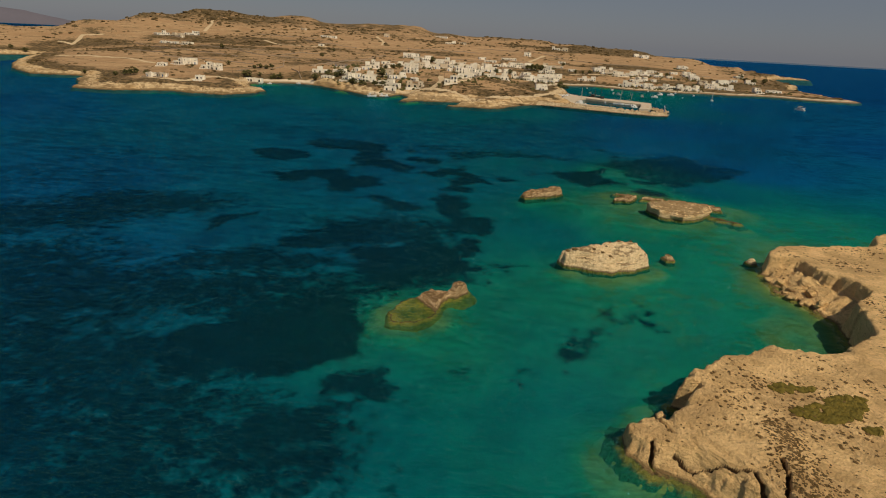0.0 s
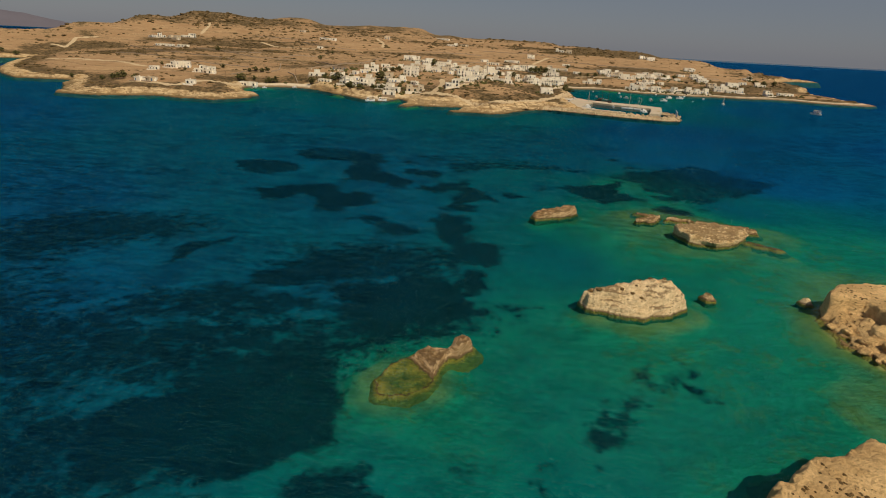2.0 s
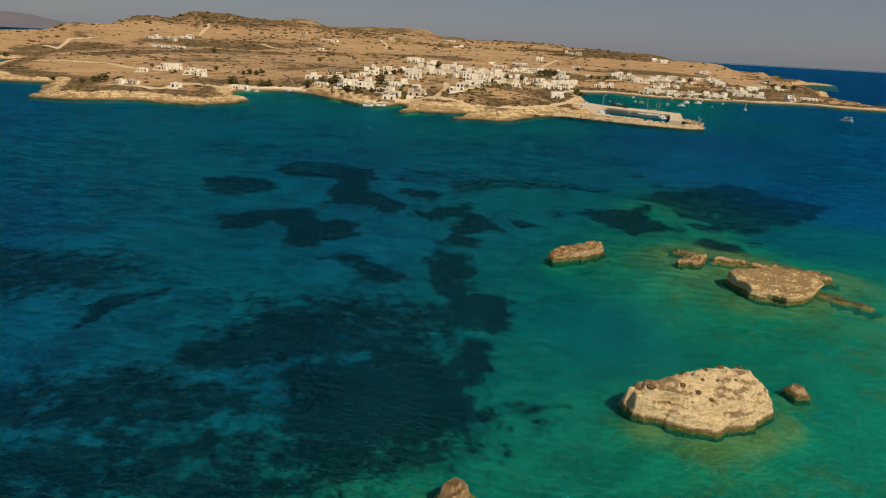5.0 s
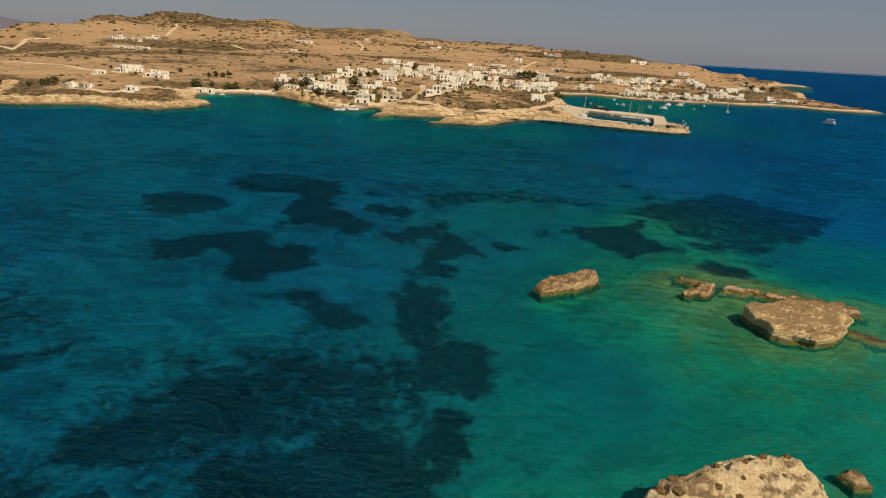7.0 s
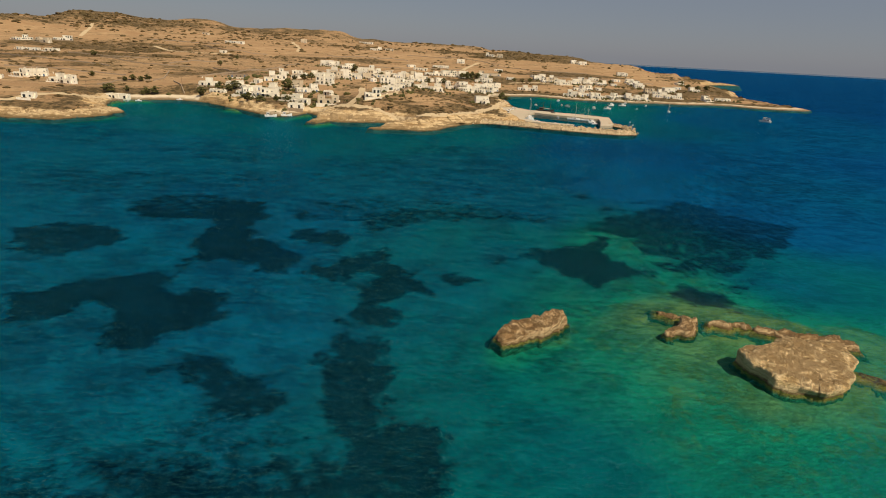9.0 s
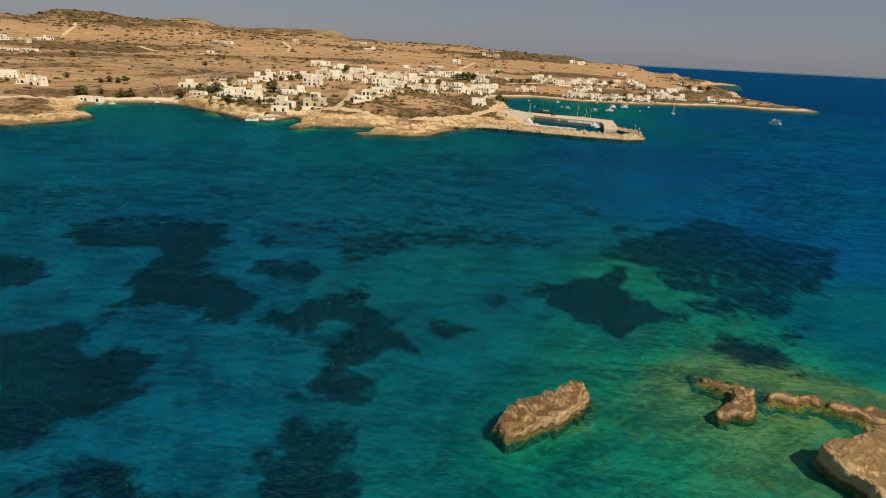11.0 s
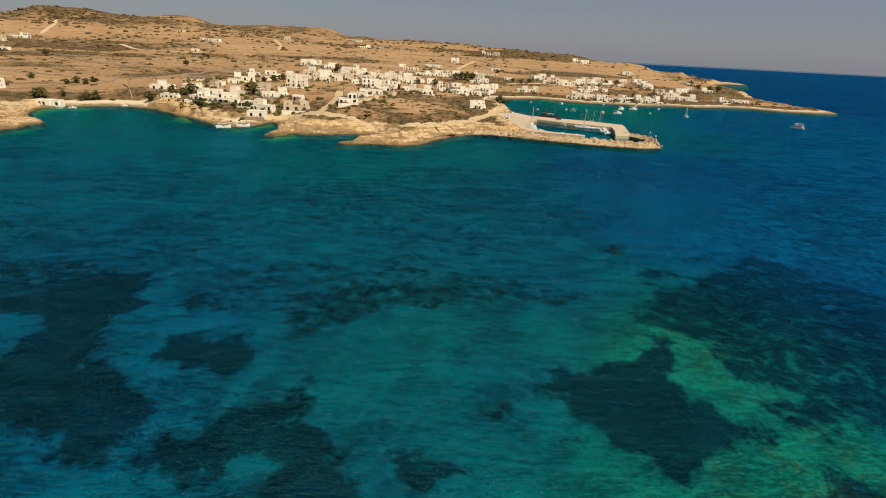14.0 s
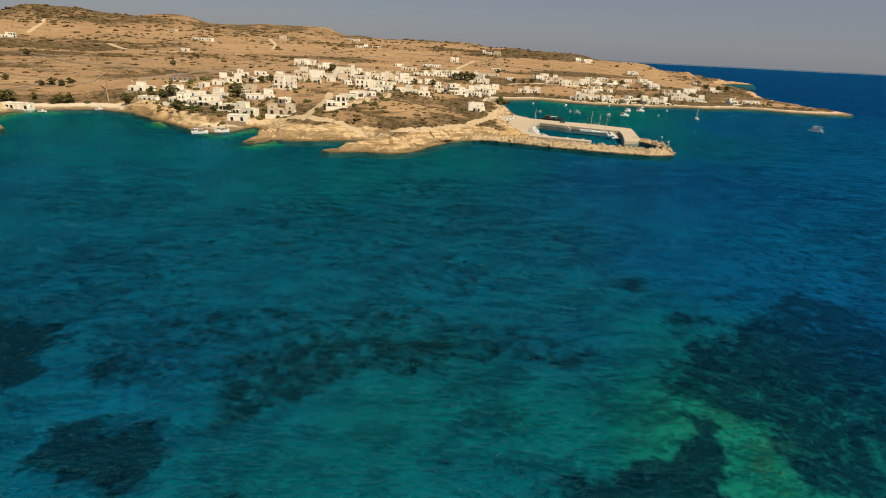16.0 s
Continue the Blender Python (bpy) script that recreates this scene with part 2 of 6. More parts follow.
def land_material():
    """Dry summer hills: straw fields, phrygana scrub, paths and bare pale rock at the shore (attributes field, path, shore)."""
    k = Mat("dry_land", 0.95)
    v = k.pos
    big = k.noise(v, 0.0065, 6, 0.62)
    mid = k.noise(k.scaled(v, (1, 1.8, 1)), 0.028, 6, 0.65)
    fine = k.noise(v, 0.22, 6, 0.7)
    grit = k.noise(v, 1.1, 4, 0.7)
    spot = k.voronoi(v, 0.15)
    spot2 = k.voronoi(v, 0.37)
    straw = k.mix(k.step(mid, 0.3, 0.7), (0.305, 0.187, 0.096), (0.43, 0.285, 0.153))
    straw = k.mix(k.math("MULTIPLY", k.step(fine, 0.45, 0.72), 0.5), straw, (0.27, 0.17, 0.085))
    scrub = k.mix(k.step(fine, 0.36, 0.62), (0.045, 0.032, 0.015), (0.185, 0.125, 0.06))
    f = k.math("ADD", k.math("MULTIPLY", big, 0.8), k.math("ADD", k.math("MULTIPLY", mid, 0.75), k.math("MULTIPLY", k.attr("field"), -0.36)))
    c = k.mix(k.math("MULTIPLY", k.step(f, 0.60, 0.76), 0.9), straw, scrub)
    bush = k.math("MULTIPLY", k.step(spot, 0.42, 0.28), k.step(f, 0.48, 0.74))
    bush2 = k.math("MULTIPLY", k.step(spot2, 0.38, 0.22), k.step(f, 0.46, 0.72))
    c = k.mix(k.math("MULTIPLY", k.math("MAXIMUM", bush, bush2), 0.8), c, (0.048, 0.037, 0.017))
    bank = k.noise(k.scaled(v, (0.006, 0.006, 0.33)), 1.0, 5, 0.62, 0.4)
    bank = k.math("MULTIPLY", k.step(k.math("ABSOLUTE", k.math("SUBTRACT", bank, 0.5)), 0.040, 0.010), k.step(mid, 0.44, 0.58))
    c = k.mix(k.math("MULTIPLY", bank, 0.7), c, (0.10, 0.07, 0.034))
    rock = k.mix(k.step(fine, 0.32, 0.56), (0.27, 0.175, 0.085), (0.62, 0.46, 0.26))
    rock = k.mix(k.math("MULTIPLY", k.step(mid, 0.45, 0.65), 0.6), rock, (0.46, 0.27, 0.10))
    rock = k.mix(k.math("MULTIPLY", k.step(grit, 0.5, 0.72), 0.5), rock, (0.20, 0.13, 0.065))
    lay = k.noise(k.scaled(v, (0.05, 0.05, 1.5)), 1.0, 5, 0.65, 0.7)
    rock = k.mix(k.math("MULTIPLY", k.step(lay, 0.46, 0.62), 0.65), rock, (0.20, 0.125, 0.055))
    sh = k.math("ADD", k.attr("shore"), k.math("MULTIPLY", k.math("SUBTRACT", fine, 0.5), 0.7))
    c = k.mix(k.step(sh, 0.35, 0.65), c, rock)
    c = k.mix(k.step(k.attr("path"), 0.35, 0.65), c, k.mix(fine, (0.42, 0.31, 0.18), (0.60, 0.47, 0.30)))
    c = k.mix(k.step(k.attr("sand"), 0.4, 0.6), c, k.mix(fine, (0.56, 0.46, 0.32), (0.66, 0.55, 0.40)))
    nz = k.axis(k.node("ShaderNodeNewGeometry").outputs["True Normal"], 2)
    # shade of notches and overhangs, painted dark on steep faces
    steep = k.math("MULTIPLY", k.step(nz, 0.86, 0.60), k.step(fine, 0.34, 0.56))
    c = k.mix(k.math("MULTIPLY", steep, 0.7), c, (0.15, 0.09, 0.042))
    z = k.math("ADD", k.axis(v, 2), k.math("MULTIPLY", k.math("SUBTRACT", fine, 0.5), 2.4))
    # brown wet rock; below the surface the water's teal tint is painted in
    wet = k.mix(k.step(z, -0.1, -0.9), (0.17, 0.115, 0.055), (0.002, 0.12, 0.12))
    c = k.mix(k.math("MULTIPLY", k.step(z, 1.7, 0.4), 0.9), c, wet)
    k.color(c)
    k.bump(k.math("ADD", k.math("ADD", fine, mid), k.math("MULTIPLY", grit, 0.4)), 0.9, 1.0)
    k.b.inputs["Specular IOR Level"].default_value = 0.1
    return k.done()


M_SEA = sea_material()
M_BED = seabed_material()
M_LAND = land_material()
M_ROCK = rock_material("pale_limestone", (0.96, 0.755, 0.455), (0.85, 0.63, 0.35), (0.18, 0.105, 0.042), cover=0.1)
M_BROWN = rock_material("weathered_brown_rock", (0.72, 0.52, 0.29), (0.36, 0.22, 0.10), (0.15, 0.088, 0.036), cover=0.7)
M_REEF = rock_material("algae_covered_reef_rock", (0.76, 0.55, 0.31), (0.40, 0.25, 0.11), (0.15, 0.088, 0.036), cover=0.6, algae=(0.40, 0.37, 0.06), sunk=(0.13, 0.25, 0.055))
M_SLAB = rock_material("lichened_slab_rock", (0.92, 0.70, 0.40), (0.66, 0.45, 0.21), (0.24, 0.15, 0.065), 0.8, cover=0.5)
# its bedding bands also paint the dark shade lines under the ledges
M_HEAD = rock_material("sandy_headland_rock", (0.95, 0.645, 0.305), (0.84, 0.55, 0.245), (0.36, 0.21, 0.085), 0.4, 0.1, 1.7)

# ---- plan of the ground ----
def vnoise(x, y, seed=0):
    """Smooth value noise on arrays, about -1 to 1."""
    xi, yi = np.floor(x), np.floor(y)
    fx, fy = x - xi, y - yi
    fx, fy = fx * fx * (3 - 2 * fx), fy * fy * (3 - 2 * fy)

    def h(a, b):
        s = np.sin(a * 127.1 + b * 311.7 + seed * 74.7) * 43758.5453
        return (s - np.floor(s)) * 2 - 1
    return ((h(xi, yi) * (1 - fx) + h(xi + 1, yi) * fx) * (1 - fy)
            + (h(xi, yi + 1) * (1 - fx) + h(xi + 1, yi + 1) * fx) * fy)


def fbm(x, y, size, octaves=4, seed=0):
    out, amp, tot = 0.0, 1.0, 0.0
    for i in range(octaves):
        out = out + amp * vnoise(x / size, y / size, seed + i * 13)
        tot += amp
        amp, size = amp * 0.5, size / 2.03
    return out / tot


def smooth(v, lo, hi):
    t = np.clip((v - lo) / (hi - lo), 0, 1)
    return t * t * (3 - 2 * t)


def line_distance(x, y, pts):
    """Distance to a polyline, and the place along it of the nearest point (index with fraction)."""
    best = np.full(np.shape(x), 1e9)
    where = np.zeros(np.shape(x))
    for i in range(len(pts) - 1):
        ax, ay = pts[i][:2]
        dx, dy = pts[i + 1][0] - ax, pts[i + 1][1] - ay
        t = np.clip(((x - ax) * dx + (y - ay) * dy) / (dx * dx + dy * dy + 1e-9), 0, 1)
        d = np.hypot(x - ax - t * dx, y - ay - t * dy)
        near = d < best
        best = np.where(near, d, best)
        where = np.where(near, i + t, where)
    return best, where


def inside(x, y, poly):
    r = np.zeros(np.shape(x), bool)
    for i in range(len(poly)):
        (ax, ay), (bx, by) = poly[i - 1], poly[i]
        if ay == by:
            continue
        r ^= ((ay > y) != (by > y)) & (x < (bx - ax) * (y - ay) / (by - ay) + ax)
    return r


def signed(x, y, poly):
    """Distance to a closed outline, positive inside."""
    d, _ = line_distance(x, y, list(poly) + [poly[0]])
    return np.where(inside(x, y, poly), d, -d)


WEST_COAST = [(-640, 900), (-506, 874), (-473, 895), (-440, 803), (-411, 728), (-367, 652), (-329, 606), (-300, 600), (-274, 600),
              (-262, 560), (-242, 518), (-236, 494), (-219, 487), (-201, 484), (-182, 490), (-162, 496), (-135, 486), (-111, 481),
              (-91, 502), (-86, 524), (-103, 551), (-110, 580), (-104, 600), (-70, 608), (-54, 603)]
VILLAGE_COAST = [(-41, 593), (-27, 571), (-12, 547), (0, 530), (11, 517), (22, 510), (31, 518), (41, 532), (46, 528), (50, 508),
                 (38, 483), (44, 478), (55, 489), (64, 488), (76, 485), (88, 486), (101, 485), (93, 466), (76, 457), (82, 454),
                 (100, 453), (114, 450), (125, 454), (136, 467), (153, 481), (175, 492), (190, 482), (214, 490), (210, 512), (232, 590)]
BAY_COAST = [(246, 604), (263, 664), (272, 715), (286, 745), (302, 743), (340, 751), (358, 731), (384, 713), (416, 708), (444, 696),
             (486, 703), (514, 691), (559, 697), (594, 691), (610, 668), (638, 656), (673, 650), (698, 662), (708, 685), (707, 707),
             (725, 772), (739, 833), (862, 973), (845, 1040), (900, 1115), (1000, 1215), (1080, 1262), (1159, 1272)]
BACK_COAST = [(1150, 1300), (1000, 1420), (800, 1620), (400, 1900), (-200, 1950), (-800, 1750), (-1000, 1300), (-900, 960)]
COAST = WEST_COAST + VILLAGE_COAST + BAY_COAST + BACK_COAST
FRONT = WEST_COAST + VILLAGE_COAST + BAY_COAST
RIDGE = [(-760, 1020, 30), (-560, 1040, 35), (-443, 1108, 50), (-397, 1210, 67), (-313, 1286, 82), (-214, 1357, 75), (-156, 1405, 83),
         (-50, 1414, 70), (50, 1445, 73), (118, 1440, 75), (215, 1420, 60), (267, 1370, 57), (428, 1329, 59), (476, 1260, 51),
         (594, 1209, 48), (676, 1108, 39), (769, 1050, 27), (880, 1150, 18), (1000, 1255, 11), (1100, 1268, 5)]
KNOLLS = [(112, 548, 45, 9), (-170, 580, 60, 5), (-40, 700, 90, 5), (70, 640, 70, 4)]
BEACHES = [(-82, 608, 34), (320, 752, 75), (450, 705, 120), (270, 690, 45), (600, 680, 120), (20, 515, 18)]
PATHS = [[(65, 532), (78, 511), (96, 500), (118, 482), (147, 496), (172, 510), (196, 541), (227, 601), (248, 634), (262, 720)], [(73, 525), (86, 559), (93, 623)],
         [(-289, 1119), (-289, 1169), (-293, 1193)], [(44, 1075), (46, 1129), (38, 1213)], [(280, 915), (311, 976), (362, 1060)], [(85, 527), (108, 537), (146, 651)],
         [(-56, 977), (-120, 970), (-171, 1046)], [(41, 540), (65, 532)], [(336, 844), (391, 859), (439, 824)],
         [(-474, 975), (-447, 961), (-457, 1014), (-429, 1022)], [(-393, 794), (-314, 740), (-240, 693)], [(-196, 535), (-154, 525), (-114, 598)]]
SCRUBLAND = [(-265, 1035, 95, 50), (-180, 1000, 60, 45), (-215, 900, 65, 32), (-150, 895, 55, 22), (-205, 785, 50, 25), (-330, 880, 70, 40), (270, 1215, 170, 40), (520, 1190, 160, 60), (130, 1000, 90, 30), (-420, 960, 80, 40), (330, 870, 90, 32), (480, 790, 90, 30), (600, 810, 100, 70), (690, 760, 60, 60), (500, 960, 110, 40), (240, 640, 60, 40)]
CAVES = [(149.6, 484, -0.45, 0.89, 4.6, 9)]


def land(x, y, roofed=False):
    """Height, distance from the sea, and the field, path and shore masks of the inhabited island."""
    wx = x + 3.0 * fbm(x, y, 22, 3, 5) + 1.5 * fbm(x, y, 6, 2, 6)
    wy = y + 3.0 * fbm(x, y, 22, 3, 9) + 1.5 * fbm(x, y, 6, 2, 10)
    d = signed(wx, wy, COAST)
    dr, _ = line_distance(x, y, RIDGE)
    hr = wt = 0.0
    for rx, ry, rh in RIDGE:
        w = 1 / ((x - rx) ** 2 + (y - ry) ** 2 + 900) ** 2
        hr, wt = hr + w * rh, wt + w
    hr = hr / wt
    beach = np.zeros(np.shape(x))
    for bx, by, br in BEACHES:
        beach = np.maximum(beach, smooth(np.hypot(x - bx, y - by), br * 1.25, br * 0.8))
    dc = np.maximum(d, 0)
    ledge = 0.9 + 0.5 * fbm(x, y, 20, 3, 35)
    foot = 2.5 + 4.0 * np.clip(fbm(x, y, 34, 3, 37), -0.8, 1)
    cliff = (3.6 + 2.6 * fbm(x, y, 55, 3, 31)) * (1 - 0.4 * smooth(x, -40, -90)) * (1 - 0.6 * smooth(x, 320, 420))
    rough = (1.3 * fbm(x, y, 6, 4, 39) - 1.6 * smooth(np.abs(fbm(x, y, 11, 3, 40)), 0.14, 0.0)) * smooth(d, 0, 3) * smooth(d, 40, 12)
    rim = (ledge * smooth(d, 0, 0.9) + (cliff - ledge) * smooth(d, foot, foot + 2.0 + 16 * smooth(fbm(x, y, 60, 2, 33), -0.05, 0.5)) + 0.9 * smooth(d, foot + 2, foot + 14) + rough) * (1 - beach) + 1.3 * (1 - np.exp(-dc / 12)) * beach
    h = rim + hr * (dc / (dc + dr + 1)) ** 1.25
    for kx, ky, kr, kh in KNOLLS:
        h = h + kh * np.exp(-((x - kx) ** 2 + (y - ky) ** 2) / (kr * kr)) * smooth(d, 3, 30)
    inner = smooth(d, 10, 120)
    h = h + inner * (3.0 * fbm(x, y, 170, 5, 3) + 0.6 * fbm(x, y, 25, 3, 4)) + smooth(d, 0, 8) * 0.5 * fbm(x, y, 9, 3, 8)
    for cx, cy, ux, uy, half, deep in CAVES:
        along, across = (x - cx) * ux + (y - cy) * uy, np.abs((x - cx) * uy - (y - cy) * ux)
        hole = (along > -4) & (along < deep) & (across < half)
        h = np.where(hole & (not roofed), -0.3, h)
    h = np.where(d < 0, np.maximum(d * 2.2, -30) - 0.15, h)
    wild = smooth(h, 50, 66)
    for sx, sy, srx, sry in SCRUBLAND:
        e = np.hypot((x - sx) / srx, (y - sy) / sry) + 0.5 * fbm(x, y, 60, 3, 78)
        wild = np.maximum(wild, smooth(e, 1.25, 0.75))
    field = np.clip(0.72 + 0.9 * fbm(x, y, 150, 3, 77), 0, 1) * (1 - 0.9 * wild) * smooth(d, 24, 60)
    path = np.zeros(np.shape(x))
    for p in PATHS:
        pd, _ = line_distance(x + 2.5 * fbm(x, y, 30, 2, 41), y, p)
        path = np.maximum(path, smooth(pd, 4.2, 1.8))
    shore = smooth(d, 27, 5)
    sand = beach * smooth(d, 22, 10) * smooth(d, -1, 1)
    return h, d, field, path, shore, sand


HEAD_NEAR = [(46, -60), (58, 12), (54, 27), (50.5, 37), (49, 40.9), (47.7, 43), (46, 44.6), (43.5, 45.8), (42.6, 47.7), (42.2, 50), (43.0, 52.9), (45, 54), (47.6, 53.9), (49.0, 52.6),
             (50.5, 53.6), (52.5, 54.8), (55, 56.0), (56.6, 57.6), (54.4, 59.0), (57.6, 61.6), (61, 62.2), (63, 63.7), (68, 65.1), (72, 65.2), (74, 66.5), (77.4, 67.2), (78.6, 65.5), (81, 65.7)]
HEAD_FAR = [(83, 64.2), (88, 63.8), (94, 66.2), (100.5, 69), (104.5, 76), (108.5, 82.5), (108, 87), (108.3, 91), (107.3, 95), (106.5, 98.5), (108.5, 104.5), (111, 109.5), (113.5, 113.8),
            (119, 116.5), (126.5, 115.5), (140, 114.5), (148, 114), (154, 121), (175, 126), (230, 120), (320, 60), (320, -60)]
HEAD = HEAD_NEAR + HEAD_FAR


CRACKS = [[(45.0, 49.1), (44.2, 47.0), (44.5, 45.6)], [(47.8, 52.4), (47.8, 51.6), (48.1, 50.6), (48.3, 49.4)], [(47.2, 46.6), (48.5, 44.7), (50.3, 43.3), (52.4, 41.6), (54.0, 40.0), (53.2, 36.6)],
          [(58.2, 41.1), (57.5, 38.8), (56.1, 37.1), (55.0, 35.3)]]


def head(x, y):
    """Height of the near headland: a level top, sheer edges, a ledged slope at its foot."""
    wx = x + 0.9 * fbm(x, y, 5, 4, 15) + 0.8 * fbm(x, y, 1.5, 3, 17)
    wy = y + 0.9 * fbm(x, y, 5, 4, 19) + 0.8 * fbm(x, y, 1.5, 3, 18)
    d = signed(wx, wy, HEAD)
    tip = smooth(x, 60, 44) * smooth(y, 60, 54)
    top = 6.3 - 2.9 * tip - 1.8 * smooth(y, 82, 110) + 0.5 * fbm(x, y, 18, 4, 23) + 0.03 * np.clip(x - 70, 0, 200)
    flank = smooth(y, 53, 45) * smooth(x, 64, 54)
    scree = smooth(y, 79, 86) * smooth(y, 112, 104) * smooth(x, 124, 117)
    wide = 0.7 + 2.9 * flank + 7.5 * scree
    h = top * (0.96 * smooth(d, -0.1, wide) + 0.04 * smooth(d, wide * 0.6, wide + 0.9))
    talus = top * (0.52 * smooth(d, -0.1, wide) ** 0.8 + 0.48 * smooth(d, wide - 0.4, wide + 0.6))
    h = h + (talus - h) * smooth(scree, 0.1, 0.5)
    bed = h + 0.10 * (x - 50) + 0.05 * (y - 50) + 0.35 * fbm(x, y, 6, 3, 26)
    layer = 0.7
    q = bed / layer
    ledged = h + layer * (np.floor(q) + smooth(q - np.floor(q), 0.62, 0.98)) - bed
    h = h + (ledged - h) * 0.92 * smooth(d, 0.1, 0.5) * smooth(d, wide + 0.6 + 5.0 * flank, wide)
    h = h + (1.3 * fbm(x, y, 5, 4, 27) + 0.9 * fbm(x, y, 1.8, 3, 28)) * scree * smooth(d, 0.3, 2) * smooth(d, wide + 1, wide - 2)
    h = h + (0.16 * fbm(x, y, 2.5, 4, 29) + 0.10 * fbm(x, y, 0.8, 3, 30) + 0.22 * fbm(x, y, 1.1, 3, 31) * smooth(d, wide + 2, 0.5)) * smooth(d, 0, 1.0)
    for line in CRACKS:
        cd, _ = line_distance(x + 0.35 * fbm(x, y, 1.5, 2, 44), y + 0.35 * fbm(x, y, 1.5, 2, 45), line)
        h = h - 1.6 * smooth(cd, 0.34, 0.10) * smooth(d, 0.2, 1.0)
    return np.where(d < 0, np.maximum(d * 0.55 - 0.1, -5.0), h), d


def sheet(name, X, Y, Z, material, attributes=()):
    """A mesh over a grid of places, with float attributes a vertex."""
    r, c = X.shape
    me = bpy.data.meshes.new(name)
    idx = np.arange(r * c).reshape(r, c)
    quads = np.stack([idx[:-1, :-1], idx[:-1, 1:], idx[1:, 1:], idx[1:, :-1]], -1).reshape(-1, 4)
    me.vertices.add(r * c)
    me.vertices.foreach_set("co", np.stack([X, Y, Z], -1).astype(np.float32).ravel())
    me.loops.add(quads.size)
    me.loops.foreach_set("vertex_index", quads.astype(np.int32).ravel())
    me.polygons.add(len(quads))
    me.polygons.foreach_set("loop_start", np.arange(0, quads.size, 4, dtype=np.int32))
    me.polygons.foreach_set("use_smooth", np.ones(len(quads), bool))
    me.update(calc_edges=True)
    for key, values in attributes:
        a = me.attributes.new(key, "FLOAT", "POINT")
        a.data.foreach_set("value", np.asarray(values, np.float32).ravel())
    me.materials.append(material)
    return new(name, me)


# inhabited island: the grid fans out with the distance
_u, _w = np.meshgrid(np.linspace(-1, 1, 760), np.linspace(0, 1, 400) ** 1.5)
LY = 440 + _w * 1250
LX = 120 + _u * (420 + (LY - 440) * 0.86)
LH, LD, LF, LP, LS, LB = land(LX, LY)
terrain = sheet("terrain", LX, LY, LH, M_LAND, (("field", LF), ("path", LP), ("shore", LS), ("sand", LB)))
tagged(terrain, "dry straw-coloured island hills with scrub and rocky shore", "island", kind="structure")

# near headland
_hx, _hy = np.meshgrid(np.concatenate([np.linspace(34, 84, 280), np.linspace(84.3, 176, 300)]), np.concatenate([np.linspace(-20, 24, 60), np.linspace(24.2, 72, 270), np.linspace(72.3, 130, 210)]))
HH, HD = head(_hx, _hy)
# mask of the shade painted along the cracks
_crack_shade = np.zeros(_hx.shape)
for _line in CRACKS:
    _cd, _ = line_distance(_hx + 0.35 * fbm(_hx, _hy, 1.5, 2, 44), _hy + 0.35 * fbm(_hx, _hy, 1.5, 2, 45), _line)
    _crack_shade = np.maximum(_crack_shade, smooth(_cd, 0.42, 0.12))
headland = sheet("ground_headland", _hx, _hy, HH, M_HEAD, (("crack_shade", _crack_shade),))
tagged(headland, "pale limestone headland with low cushion scrub above green water", "headland", kind="structure")

# ---- the sea and its bed ----
DEPTHS = [(-60, 60, 7), (-20, 60, 5), (0, 60, 4.4), (-40, 90, 6), (30, 60, 3.6), (70, 85, 3.0), (90, 100, 2.6), (60, 150, 4.5), (110, 140, 3), (140, 150, 2.5), (130, 125, 1.6),
          (-60, 130, 9), (0, 140, 6.5), (-120, 200, 12), (20, 200, 7), (60, 210, 5.5), (100, 200, 4), (150, 200, 6), (200, 250, 14), (60, 260, 6)]
DEPTHS_GREEN = [(74, 253, 4.4), (95, 254, 4.4), (121, 230, 2.4), (129, 237, 2.4), (60, 246, 4.6), (118, 207, 3), (134, 202, 2.6), (114, 191, 2.2), (118, 147, 1.9), (104, 188, 1.7),
                (128, 178, 1.9), (100, 84, 1.9), (108, 100, 1.6), (82, 108, 2.6), (14, 92, 2.0), (9, 90, 3.2), (64, 110, 2.4), (140, 116, 1.2), (109, 190, 0.8), (114, 187, 0.7), (106, 185, 0.8)]
DEPTHS_FAR = [(0, 300, 7.5), (100, 300, 7), (170, 300, 9.5), (-50, 400, 6.5), (80, 420, 4.8), (150, 440, 4.6), (-80, 560, 4), (-150, 450, 7), (-30, 480, 5),
              (230, 380, 15), (330, 600, 3.6), (380, 660, 3.2), (280, 500, 5), (450, 550, 10), (600, 560, 13), (400, 300, 20), (-250, 400, 16),
              (-300, 560, 9), (700, 500, 22), (800, 800, 15), (760, 700, 14), (40, 272, 8), (110, 270, 7), (85, 232, 5.8), (20, 240, 7.5), (-350, 300, 20), (100, 20, 3)]
# rising ground round the rocks: centre, half lengths, turn, how much
ROCK_FEET = [(70, 115.5, 15.5, 7.5, 3, 0.72), (117, 158, 16.5, 9.5, 12, 0.78), (73, 183, 11.5, 5.0, 22, 0.5), (14.5, 94.5, 10.5, 8.0, 35, 0.72), (119, 181, 20, 8, -25, 0.72),
             (89.5, 120, 3.5, 3.0, 0, 0.6), (112, 100, 8, 14, 0, 0.6), (100, 82, 12, 9, 35, 0.5), (41, 47, 6, 8, 0, 0.55), (50, 57, 6, 5, 20, 0.6), (131, 153, 8, 3.5, -45, 0.7), (140, 165, 14, 12, 0, 0.45)]
